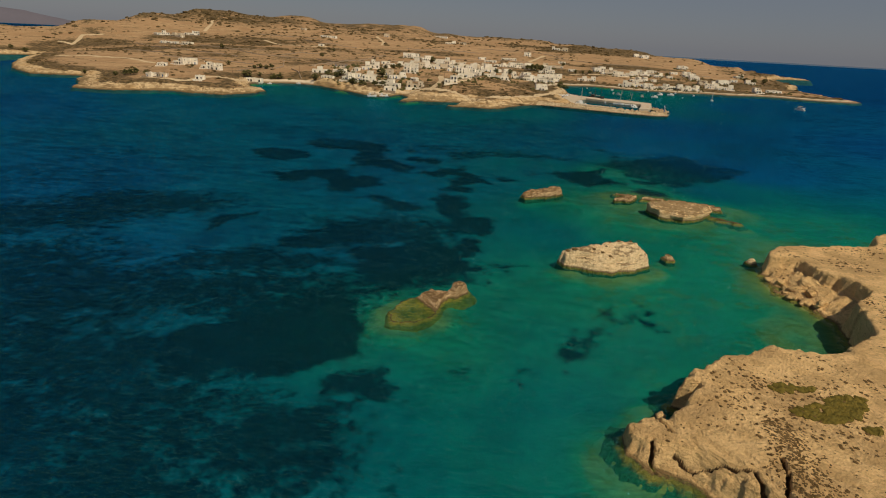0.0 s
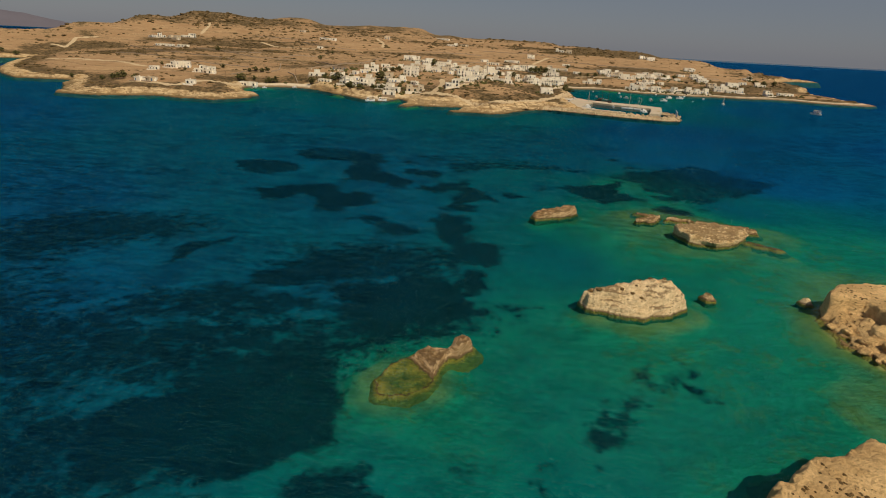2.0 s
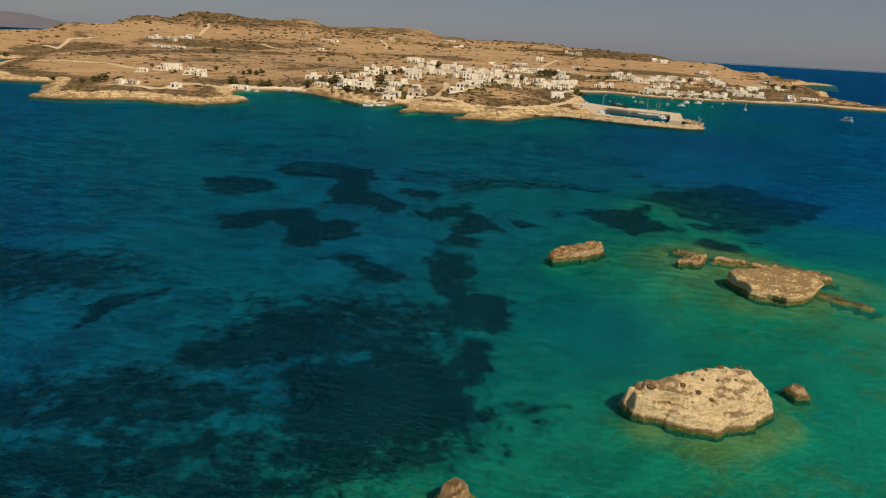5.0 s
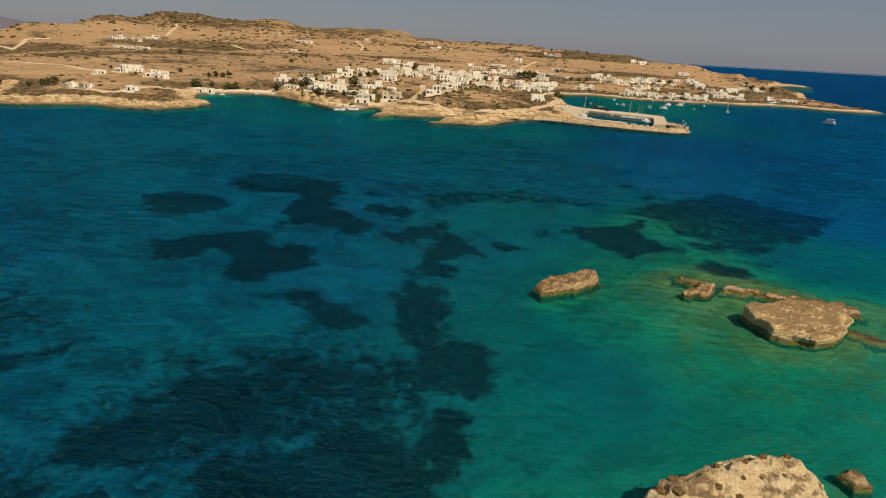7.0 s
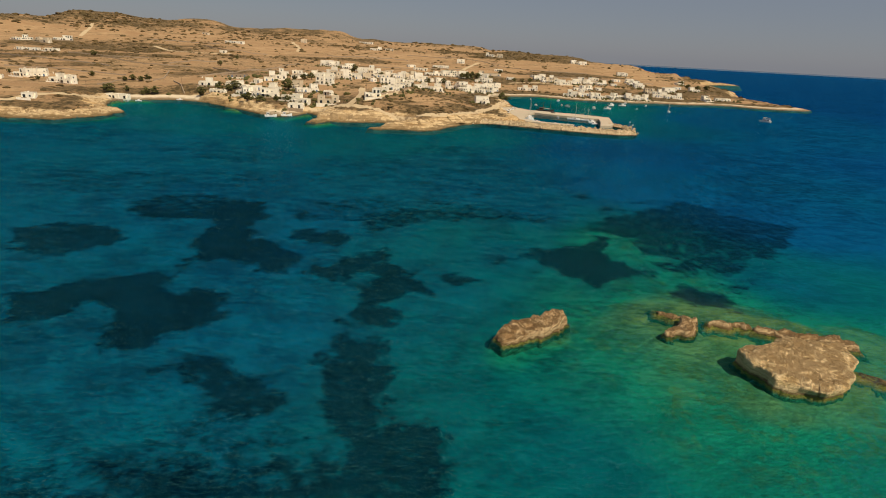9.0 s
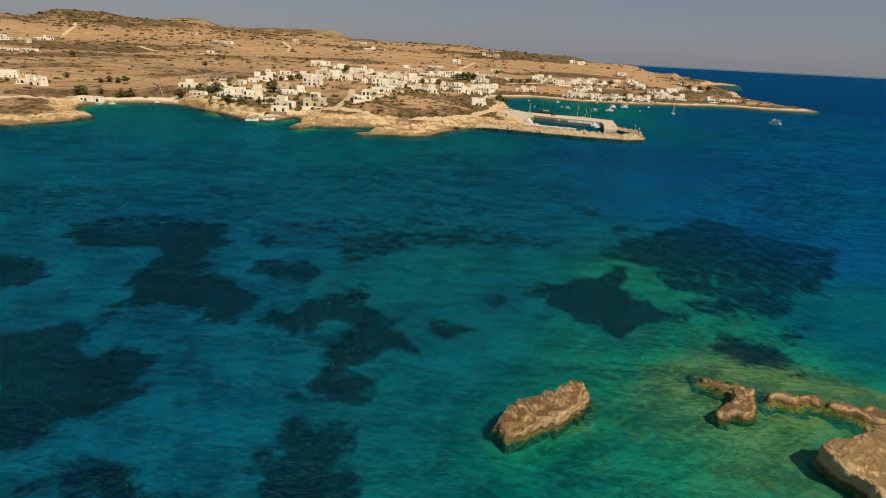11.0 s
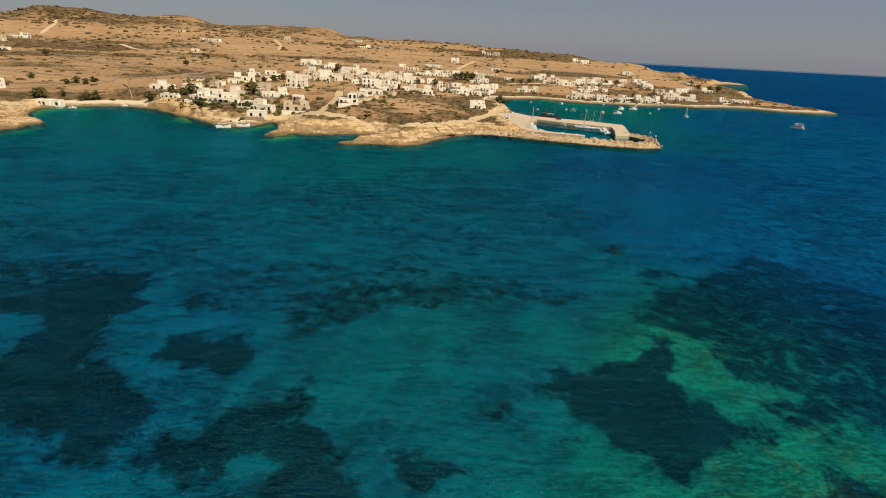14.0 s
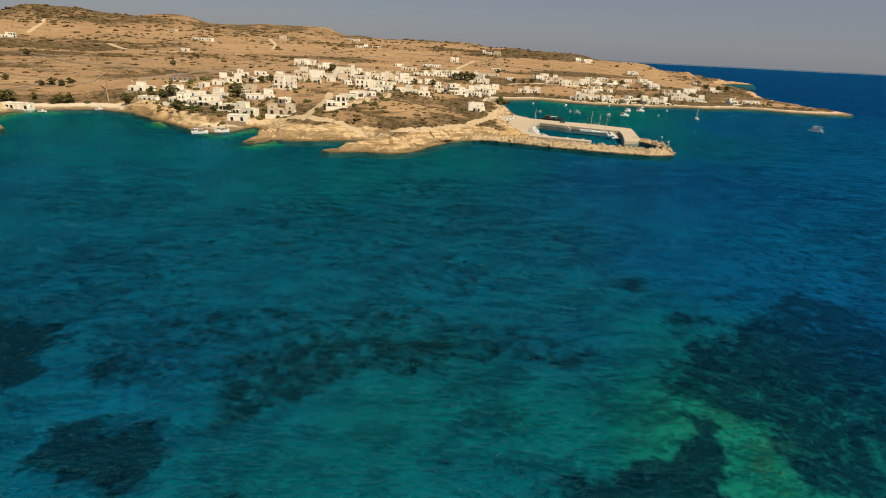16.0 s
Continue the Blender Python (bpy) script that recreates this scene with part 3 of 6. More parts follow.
# seagrass meadows: how dense, and their outlines
MEADOWS_A = [
    (1, [(-25, 286), (-20, 291), (-7, 286), (-1, 290), (1, 301), (15, 296), (22, 284), (14, 274), (15, 263), (14, 249), (17, 256), (22, 255), (25, 243), (28, 234), (26, 227), (20, 228), (15, 238), (10, 239), (6, 239), (1, 235), (-2, 233), (1, 242), (-0, 255), (2, 268), (1, 275), (-8, 276), (-23, 281)]),
]
MEADOWS_B = [
    (1, [(28, 224), (31, 229), (36, 233), (43, 236), (48, 237), (54, 242), (54, 235), (47, 231), (52, 233), (56, 229), (59, 223), (55, 221), (58, 215), (59, 210), (57, 208), (51, 211), (46, 208), (44, 205), (48, 205), (49, 201), (46, 199), (48, 196), (34, 199), (34, 202), (38, 201), (40, 206), (40, 211), (42, 216), (39, 218), (43, 218), (47, 220), (48, 225), (43, 226), (40, 223), (38, 219), (34, 223), (29, 222)]),
    (1, [(63, 227), (64, 221), (66, 215), (68, 212), (72, 212), (70, 216), (69, 221), (69, 224), (65, 224)]),
]
MEADOWS_C = [
    (0.8, [(80, 225), (84, 231), (86, 229), (83, 225)]),
    (1, [(93, 232), (101, 233), (109, 235), (115, 235), (121, 241), (123, 236), (116, 226), (118, 222), (120, 216), (117, 210), (112, 207), (105, 208), (100, 205), (98, 208), (98, 215), (97, 221), (94, 223), (92, 228)]),
    (0.8, [(89, 220), (92, 221), (92, 217), (89, 217)]),
]
MEADOWS_D = [
    (0.68, [(128, 254), (140, 262), (157, 266), (173, 263), (192, 258), (212, 244), (169, 213), (159, 214), (148, 208), (139, 207), (138, 212), (129, 210), (123, 212), (123, 217), (129, 220), (138, 219), (128, 223), (130, 231), (138, 238), (133, 247)]),
    (1, [(118, 199), (125, 202), (129, 199), (132, 195), (133, 191), (131, 187), (126, 189), (121, 190), (117, 189), (118, 193), (120, 196)]),
    (0.9, [(127, 187), (130, 186), (128, 184), (126, 185)]),
    (0.9, [(128, 210), (131, 208), (128, 204), (126, 206)]),
]
MEADOWS_E = [
    (0.5, [(135, 203), (146, 203), (150, 200), (140, 192), (136, 196)]),
    (0.3, [(61, 200), (65, 201), (67, 200), (63, 199)]),
    (0.34, [(78, 198), (83, 199), (91, 200), (96, 197), (93, 193), (86, 196), (80, 195)]),
    (0.42, [(18, 291), (57, 295), (90, 285), (113, 273), (115, 264), (84, 265), (60, 265), (49, 263), (41, 272), (30, 270)]),
    (0.72, [(125, 254), (133, 257), (139, 264), (151, 268), (170, 273), (187, 281), (197, 264), (139, 222), (125, 225), (132, 232), (134, 237), (131, 240), (126, 246), (124, 250)]),
]
MEADOWS_F = [
    (1, [(26, 257), (28, 261), (33, 262), (35, 259), (38, 260), (42, 255), (44, 252), (40, 249), (40, 245), (37, 247), (31, 253)]),
    (0.65, [(27, 270), (27, 277), (31, 281), (37, 276), (34, 270), (31, 269)]),
    (0.6, [(44, 275), (54, 277), (70, 278), (87, 274), (101, 267), (115, 263), (113, 260), (102, 263), (94, 263), (85, 260), (78, 263), (68, 260), (59, 259), (51, 256), (48, 258)]),
    (0.85, [(101, 263), (108, 265), (115, 263), (112, 260), (104, 261)]),
    (0.6, [(138, 290), (150, 295), (148, 285), (140, 283)]),
]
MEADOWS_G = [
    (0.6, [(136, 272), (146, 277), (155, 271), (149, 268), (138, 267)]),
    (0.36, [(72, 241), (80, 244), (89, 245), (100, 249), (105, 251), (105, 250), (95, 245), (86, 244), (81, 242), (74, 239)]),
    (0.6, [(163, 282), (173, 285), (169, 278), (161, 278)]),
    (1, [(-9, 201), (-14, 216), (-20, 211), (-31, 214), (-36, 225), (-26, 228), (-15, 232), (-5, 233), (-5, 223), (-0, 217), (4, 222), (11, 218), (14, 206), (7, 202), (1, 201), (-2, 195), (-6, 195)]),
]
MEADOWS_H = [
    (0.8, [(3, 185), (7, 190), (12, 191), (15, 185), (21, 182), (24, 176), (23, 170), (18, 170), (13, 172), (11, 179)]),
    (0.85, [(26, 176), (28, 180), (30, 187), (35, 195), (44, 191), (41, 183), (43, 175), (41, 170), (43, 165), (48, 161), (50, 154), (48, 149), (23, 154), (28, 158), (32, 158), (31, 164)]),
    (0.7, [(11, 174), (13, 172), (16, 166), (13, 166)]),
    (0.75, [(-57, 275), (-43, 276), (-26, 272), (-19, 260), (-28, 252), (-40, 250), (-48, 255)]),
    (0.3, [(57, 163), (63, 165), (65, 160), (57, 156), (52, 150), (50, 148)]),
]
MEADOWS_I = [
    (0.6, [(-27, 293), (-17, 307), (11, 304), (-2, 284), (-16, 285)]),
    (0.85, [(-41, 150), (-43, 160), (-43, 166), (-36, 168), (-30, 169), (-30, 164), (-36, 162), (-38, 154)]),
    (1, [(-21, 143), (-17, 147), (-11, 148), (-5, 149), (-6, 156), (-0, 158), (8, 152), (7, 146), (4, 141), (-5, 142), (-8, 139), (-16, 138)]),
    (1, [(31, 134), (33, 143), (39, 147), (41, 142), (38, 137), (34, 131), (31, 131)]),
    (1, [(6, 131), (12, 133), (23, 138), (30, 137), (30, 131), (34, 126), (33, 121), (5, 123)]),
]
MEADOWS_J = [
    (0.7, [(36, 130), (40, 127), (45, 128), (50, 124), (48, 122), (44, 123), (38, 122), (37, 126)]),
    (0.6, [(-25, 136), (-18, 137), (-14, 134), (-5, 127), (-6, 124), (-23, 125), (-26, 131)]),
    (1, [(0, 101), (5, 105), (7, 109), (10, 114), (8, 119), (2, 118), (3, 128), (-1, 134), (7, 134), (16, 135), (24, 144), (30, 139), (32, 126), (28, 119), (23, 118), (18, 118), (16, 111), (10, 109)]),
    (0.8, [(33, 113), (35, 115), (36, 110), (33, 109)]),
    (0.7, [(28, 118), (31, 121), (33, 119), (30, 116)]),
]
MEADOWS_K = [
    (0.6, [(39, 119), (44, 120), (43, 117), (39, 116)]),
    (0.7, [(-40, 130), (-41, 137), (-33, 137), (-29, 129), (-36, 128)]),
    (0.5, [(-46, 121), (-38, 122), (-25, 123), (-11, 120), (-3, 118), (-7, 113), (-17, 112), (-25, 114), (-32, 109), (-22, 103), (-15, 106), (1, 105), (2, 96), (-33, 99)]),
    (1, [(-16, 106), (-8, 106), (3, 104), (3, 96), (-10, 97)]),
    (0.78, [(56, 94), (61, 94), (63, 93), (61, 91), (56, 92)]),
    (0.78, [(65, 94), (70, 96), (69, 93), (65, 92)]),
]
MEADOWS_L = [
    (1, [(-32, 78), (-33, 90), (-27, 96), (-16, 103), (-6, 106), (1, 102), (3, 92), (2, 81), (-4, 78), (-10, 75), (-18, 78), (-26, 76)]),
    (0.85, [(-2, 72), (-0, 76), (6, 78), (7, 71), (9, 68), (2, 69)]),
    (0.8, [(-60, 84), (-49, 91), (-36, 92), (-32, 86), (-33, 78), (-45, 76), (-54, 80)]),
    (0.6, [(-53, 71), (-50, 75), (-37, 74), (-23, 65), (-28, 63), (-42, 66)]),
    (0.75, [(-40, 57), (-30, 59), (-25, 62), (-23, 56), (-18, 53), (-17, 50), (-34, 51)]),
]
MEADOWS_M = [
    (0.6, [(-0, 60), (1, 63), (5, 63), (6, 59), (2, 57), (-1, 55)]),
    (0.4, [(1, 53), (4, 52), (4, 50), (1, 50)]),
    (0.78, [(45, 81), (53, 87), (57, 85), (52, 81), (44, 76)]),
    (0.78, [(68, 98), (69, 92), (72, 87), (67, 86), (67, 91)]),
    (0.78, [(32, 74), (36, 75), (33, 70), (30, 69)]),
    (0.78, [(54, 71), (58, 72), (56, 70)]),
    (0.78, [(19, 74), (21, 75), (20, 72)]),
    (0.78, [(57, 96), (64, 97), (59, 92)]),
]
MEADOWS_N = [
    (0.5, [(-81, 146), (-69, 161), (-58, 138), (-52, 110), (-66, 105), (-75, 111), (-90, 138)]),
]
MEADOWS = MEADOWS_A + MEADOWS_B + MEADOWS_C + MEADOWS_D + MEADOWS_E + MEADOWS_F + MEADOWS_G + MEADOWS_H + MEADOWS_I + MEADOWS_J + MEADOWS_K + MEADOWS_L + MEADOWS_M + MEADOWS_N
SPARSE = [(30, 328, 22, 16), (74, 331, 24, 16), (101, 306, 20, 12), (70, 290, 20, 8), (28, 305, 18, 10), (58, 360, 26, 18), (115, 353, 26, 18), (10, 320, 12, 7),
          (145, 326, 22, 14), (115, 392, 30, 16), (0, 380, 30, 18), (-40, 330, 28, 18), (170, 380, 30, 20), (205, 272, 36, 24), (245, 300, 48, 30), (-95, 255, 40, 12), (-120, 215, 34, 14)]
SPARSE_WEST = [(-40, 62, 26, 18), (-70, 85, 30, 16), (-20, 108, 26, 12), (-55, 112, 26, 14), (-8, 58, 12, 10), (-85, 125, 30, 18), (-70, 180, 26, 14), (8, 150, 22, 14), (-25, 128, 22, 8), (-28, 40, 26, 14), (-100, 165, 30, 14), (15, 118, 16, 10)]
_bx, _by = np.meshgrid(np.arange(-460, 800, 1.9), np.arange(-60, 820, 1.9))
_num = _den = 0.0
for _x, _y, _d in DEPTHS + DEPTHS_GREEN + DEPTHS_FAR:
    _k = 1 / (((_bx - _x) ** 2 + (_by - _y) ** 2) / 400 + 0.3) ** 1.6
    _num, _den = _num + _k * _d, _den + _k
BD = _num / _den
_edge = smooth(_bx, -380, -460) + smooth(_bx, 640, 800)
BD = BD + 14 * np.clip(_edge, 0, 1)
BD = BD * (1 - smooth(fbm(_bx, _by, 45, 2, 71), 0.0, 0.35) * 0.8 * np.exp(np.minimum(signed(_bx, _by, COAST), 0) / 4.5)) * (1 - np.exp(np.minimum(signed(_bx, _by, HEAD), 0) / 2.5))
for _x, _y, _rx, _ry, _a, _k in ROCK_FEET:
    _dx, _dy = _bx - _x + 1.5 * fbm(_bx, _by, 6, 3, 62), _by - _y + 1.5 * fbm(_bx, _by, 6, 3, 63)
    _ca, _sa = math.cos(radians(_a)), math.sin(radians(_a))
    _e = np.hypot((_dx * _ca + _dy * _sa) / _rx, (_dy * _ca - _dx * _sa) / _ry)
    BD = BD + (np.minimum(BD, 1.35 + 0.9 * fbm(_bx, _by, 5, 3, 64)) - BD) * _k * smooth(_e, 1.3, 0.8)
_px = _bx + 3.8 * fbm(_bx, _by, 14, 3, 51) + 3.6 * fbm(_bx, _by, 6, 2, 53)
_py = _by + 3.8 * fbm(_bx, _by, 14, 3, 57) + 3.6 * fbm(_bx, _by, 6, 2, 58)
BG = np.zeros(_bx.shape)
for _w, _poly in MEADOWS:
    _o = np.array(_poly, float)
    _c = slice(max(0, int((_o[:, 1].min() + 60) / 1.9) - 8), int((_o[:, 1].max() + 60) / 1.9) + 9), slice(max(0, int((_o[:, 0].min() + 460) / 1.9) - 8), int((_o[:, 0].max() + 460) / 1.9) + 9)
    BG[_c] = np.maximum(BG[_c], 1.08 * _w * smooth(signed(_px[_c], _py[_c], _poly), -3.2, 3.0))
for _x, _y, _rx, _ry in SPARSE:
    _e = np.hypot((_px - _x) / _rx, (_py - _y) / _ry)
    BG = np.maximum(BG, 0.36 * np.clip(1.8 - _e, 0, 1))
for _x, _y, _rx, _ry in SPARSE_WEST:
    _e = np.hypot((_px - _x) / _rx, (_py - _y) / _ry)
    BG = np.maximum(BG, 0.78 * np.clip(1.7 - _e, 0, 1))
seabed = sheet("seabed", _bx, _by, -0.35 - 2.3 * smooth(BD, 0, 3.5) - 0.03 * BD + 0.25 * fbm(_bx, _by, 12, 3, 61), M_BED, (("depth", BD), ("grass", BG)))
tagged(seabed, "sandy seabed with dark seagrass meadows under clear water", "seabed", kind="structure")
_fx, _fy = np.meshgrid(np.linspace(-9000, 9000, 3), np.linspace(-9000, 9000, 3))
# its depth value paints this floor with the blue of deep water
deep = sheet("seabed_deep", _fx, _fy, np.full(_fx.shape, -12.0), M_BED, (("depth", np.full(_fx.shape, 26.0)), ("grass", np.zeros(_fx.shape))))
tagged(deep, "deep blue sea floor far from shore", "seabed", kind="structure")
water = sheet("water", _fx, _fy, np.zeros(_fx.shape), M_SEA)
tagged(water, "clear rippled sea water reaching the horizon", "sea", kind="structure")

# ---- rocks standing in the sea ----
def sea_rock(label, outline, top, wall=0.8, over=0.0, rough=0.35, warp=0.9, apron=2.6, seed=0, material=None, cell=0.2, bench=None, group=""):
    """A rock from its outline at the water and the lie of its top, top(x, y, d), with steep, ledged and partly undercut sides."""
    pts = np.array(outline, float)
    lo, hi = pts.min(0) - 7, pts.max(0) + 7
    X, Y = np.meshgrid(np.arange(lo[0], hi[0], cell), np.arange(lo[1], hi[1], cell))
    wx = X + warp * fbm(X, Y, 3.4, 4, seed) + 0.35 * warp * fbm(X, Y, 0.8, 2, seed + 1)
    wy = Y + warp * fbm(X, Y, 3.4, 4, seed + 5) + 0.35 * warp * fbm(X, Y, 0.8, 2, seed + 6)
    d = signed(wx, wy, [tuple(p) for p in pts])
    crest = top(X, Y, d)
    h = crest * (0.8 * smooth(d, 0, wall) + 0.2 * smooth(d, wall * 0.6, wall * 4))
    if bench:
        at, rise = bench
        line = at + 0.8 * fbm(X, Y, 4.5, 3, seed + 9)
        h = h - rise * smooth(d, line + 0.35, line - 0.1) * smooth(h, 0.3, rise + 0.6)
    bed = h * 2.6 + 0.5 * fbm(X, Y, 5, 2, seed + 11) + 0.18 * (X - lo[0]) + 0.1 * (Y - lo[1])
    h = h + smooth(d, 0.1, 0.8) * (rough * (0.55 * (1 - 2 * np.abs(fbm(X, Y, 3.0, 3, seed + 13))) + 0.55 * fbm(X, Y, 1.2, 3, seed + 15) + 0.3 * fbm(X, Y, 0.5, 2, seed + 16))
                                   + 0.10 * np.sin(bed * 3.1))
    z = np.where(d < 0, np.maximum(d * apron * 2.2, -4.5) - 0.12 + 0.2 * fbm(X, Y, 1.5, 3, seed + 17) * smooth(-d, 0, 1), h)
    gy, gx = np.gradient(d, cell)
    q = np.hypot(gx, gy) + 0.2
    push = over * np.clip(0.55 + 1.1 * fbm(X, Y, 3.2, 2, seed + 19), 0, 1.3) * smooth(z, 0.2, crest * 0.75) * np.exp(-np.maximum(d, 0) / 2.5)
    ob = sheet("sea_rock", X - gx / q * push, Y - gy / q * push, z, material or M_ROCK)
    return tagged(ob, label, "rock", group)


def strip(a, b, w0, w1, n=6):
    """An outline round a line, for long narrow rocks."""
    a, b = Vector(a), Vector(b)
    s = Vector((a.y - b.y, b.x - a.x)).normalized()
    left = [a + (b - a) * (i / n) + s * (w0 + (w1 - w0) * i / n) * (0.6 + 0.4 * ((i * 7) % 3)) for i in range(n + 1)]
    right = [a + (b - a) * (i / n) - s * (w0 + (w1 - w0) * i / n) * (0.6 + 0.4 * ((i * 5 + 1) % 3)) for i in range(n + 1)]
    return [tuple(p) for p in left + right[::-1]]


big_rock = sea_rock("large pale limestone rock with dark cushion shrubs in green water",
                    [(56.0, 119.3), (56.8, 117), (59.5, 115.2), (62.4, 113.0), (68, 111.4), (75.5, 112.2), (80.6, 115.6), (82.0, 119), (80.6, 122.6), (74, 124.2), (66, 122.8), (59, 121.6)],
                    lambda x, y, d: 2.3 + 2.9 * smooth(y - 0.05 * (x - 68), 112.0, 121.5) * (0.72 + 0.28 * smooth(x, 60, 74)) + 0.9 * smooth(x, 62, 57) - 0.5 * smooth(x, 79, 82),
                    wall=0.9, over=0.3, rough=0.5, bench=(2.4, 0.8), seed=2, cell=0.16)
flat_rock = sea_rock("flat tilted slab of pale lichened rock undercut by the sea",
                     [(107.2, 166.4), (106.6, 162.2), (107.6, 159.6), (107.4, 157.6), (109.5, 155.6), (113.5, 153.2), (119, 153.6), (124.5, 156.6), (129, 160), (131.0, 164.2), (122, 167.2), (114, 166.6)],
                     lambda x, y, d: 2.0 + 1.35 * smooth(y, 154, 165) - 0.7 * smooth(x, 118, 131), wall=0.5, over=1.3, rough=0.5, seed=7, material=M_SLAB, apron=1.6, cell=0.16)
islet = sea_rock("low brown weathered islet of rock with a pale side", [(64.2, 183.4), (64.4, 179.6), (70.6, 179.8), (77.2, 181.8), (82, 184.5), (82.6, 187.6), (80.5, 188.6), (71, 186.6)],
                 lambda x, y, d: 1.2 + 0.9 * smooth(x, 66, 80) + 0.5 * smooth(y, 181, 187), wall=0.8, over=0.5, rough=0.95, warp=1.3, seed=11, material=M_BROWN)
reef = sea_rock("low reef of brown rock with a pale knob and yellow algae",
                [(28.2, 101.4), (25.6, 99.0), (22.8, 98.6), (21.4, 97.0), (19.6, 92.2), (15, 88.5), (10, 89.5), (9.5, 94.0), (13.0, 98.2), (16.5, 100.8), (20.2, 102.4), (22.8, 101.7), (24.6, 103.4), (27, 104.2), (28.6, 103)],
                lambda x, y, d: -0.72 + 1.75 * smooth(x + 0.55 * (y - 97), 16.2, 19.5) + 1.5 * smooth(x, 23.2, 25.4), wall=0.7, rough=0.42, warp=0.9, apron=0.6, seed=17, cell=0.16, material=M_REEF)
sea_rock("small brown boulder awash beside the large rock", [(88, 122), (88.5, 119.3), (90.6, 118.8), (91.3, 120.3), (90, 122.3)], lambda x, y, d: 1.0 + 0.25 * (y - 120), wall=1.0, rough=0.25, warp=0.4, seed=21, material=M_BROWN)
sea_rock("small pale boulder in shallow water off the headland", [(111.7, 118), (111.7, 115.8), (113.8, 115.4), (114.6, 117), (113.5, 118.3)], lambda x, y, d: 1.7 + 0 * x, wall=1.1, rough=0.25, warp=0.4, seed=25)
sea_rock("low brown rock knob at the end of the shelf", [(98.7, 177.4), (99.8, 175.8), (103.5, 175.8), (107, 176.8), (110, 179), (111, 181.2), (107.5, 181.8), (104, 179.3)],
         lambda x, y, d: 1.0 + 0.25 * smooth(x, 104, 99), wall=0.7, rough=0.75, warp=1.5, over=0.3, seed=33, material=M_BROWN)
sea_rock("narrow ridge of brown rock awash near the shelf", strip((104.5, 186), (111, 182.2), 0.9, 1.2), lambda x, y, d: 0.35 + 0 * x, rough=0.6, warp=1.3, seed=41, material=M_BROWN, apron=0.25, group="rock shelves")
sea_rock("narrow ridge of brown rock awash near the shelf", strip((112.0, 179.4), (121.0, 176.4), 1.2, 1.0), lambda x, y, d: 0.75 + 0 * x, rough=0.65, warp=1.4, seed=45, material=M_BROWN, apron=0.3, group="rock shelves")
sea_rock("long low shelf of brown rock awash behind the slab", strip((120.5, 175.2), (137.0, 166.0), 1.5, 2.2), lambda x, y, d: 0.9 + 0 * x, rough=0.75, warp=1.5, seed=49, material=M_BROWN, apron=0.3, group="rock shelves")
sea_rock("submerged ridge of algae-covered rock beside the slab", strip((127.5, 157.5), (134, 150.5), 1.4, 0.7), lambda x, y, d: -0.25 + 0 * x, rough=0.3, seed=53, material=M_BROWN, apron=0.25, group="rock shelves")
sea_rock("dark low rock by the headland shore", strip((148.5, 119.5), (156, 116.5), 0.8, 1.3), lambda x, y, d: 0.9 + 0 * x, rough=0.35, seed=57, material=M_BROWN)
# ---- helpers for things ----
def link_mesh(name, bm, material, smooth_faces=False):
    if smooth_faces:
        for f in bm.faces:
            f.smooth = True
    me = bpy.data.meshes.new(name)
    bm.to_mesh(me)
    bm.free()
    for m in (material if isinstance(material, (list, tuple)) else (material,)):
        me.materials.append(m)
    return me


def part(name, bm, material, parent, label="", smooth_faces=False):
    ob = new(name, link_mesh(name, bm, material, smooth_faces))
    ob.parent = parent
    return tagged(ob, label) if label else ob


def part_of(name, me, parent, m):
    ob = new(name, me)
    ob.parent = parent
    ob.matrix_basis = m
    return ob


def box(bm, x0, x1, y0, y1, z0, z1, mat=0):
    vs = [bm.verts.new(p) for p in ((x0, y0, z0), (x1, y0, z0), (x1, y1, z0), (x0, y1, z0), (x0, y0, z1), (x1, y0, z1), (x1, y1, z1), (x0, y1, z1))]
    for q in ((3, 2, 1, 0), (4, 5, 6, 7), (0, 1, 5, 4), (1, 2, 6, 5), (2, 3, 7, 6), (3, 0, 4, 7)):
        bm.faces.new([vs[i] for i in q]).material_index = mat
    return vs


def boxes(*rows):
    bm = bmesh.new()
    for r in rows:
        box(bm, *r)
    return bm


def rod(bm, a, b, r0, r1, n=6, mat=0):
    """A tapered rod from a to b."""
    a, b = Vector(a), Vector(b)
    q = (b - a).to_track_quat("Z", "Y")
    rings = [[bm.verts.new(p + q @ Vector((r * math.cos(2 * math.pi * i / n), r * math.sin(2 * math.pi * i / n), 0))) for i in range(n)] for p, r in ((a, r0), (b, r1))]
    for i in range(n):
        bm.faces.new((rings[0][i], rings[0][(i + 1) % n], rings[1][(i + 1) % n], rings[1][i])).material_index = mat
    bm.faces.new(rings[1]).material_index = mat
    bm.faces.new(rings[0][::-1]).material_index = mat


def ground_at(xs, ys):
    return land(np.array(xs, float), np.array(ys, float))[0]


def whitewash(name, c, stain):
    k = Mat(name, 0.85)
    v = k.pos
    f = k.noise(k.scaled(v, (0.5, 0.5, 0.12)), 1.0, 5, 0.6)
    g = k.noise(v, 3.0, 4)
    col = k.mix(k.math("MULTIPLY", k.step(f, 0.45, 0.75), 0.5), c, stain)
    col = k.mix(k.math("MULTIPLY", k.random(), 0.35), col, k.mix(1.0, col, (0.9, 0.85, 0.76), "MULTIPLY"))
    k.color(col)
    k.bump(g, 0.3, 0.03)
    return k.done()


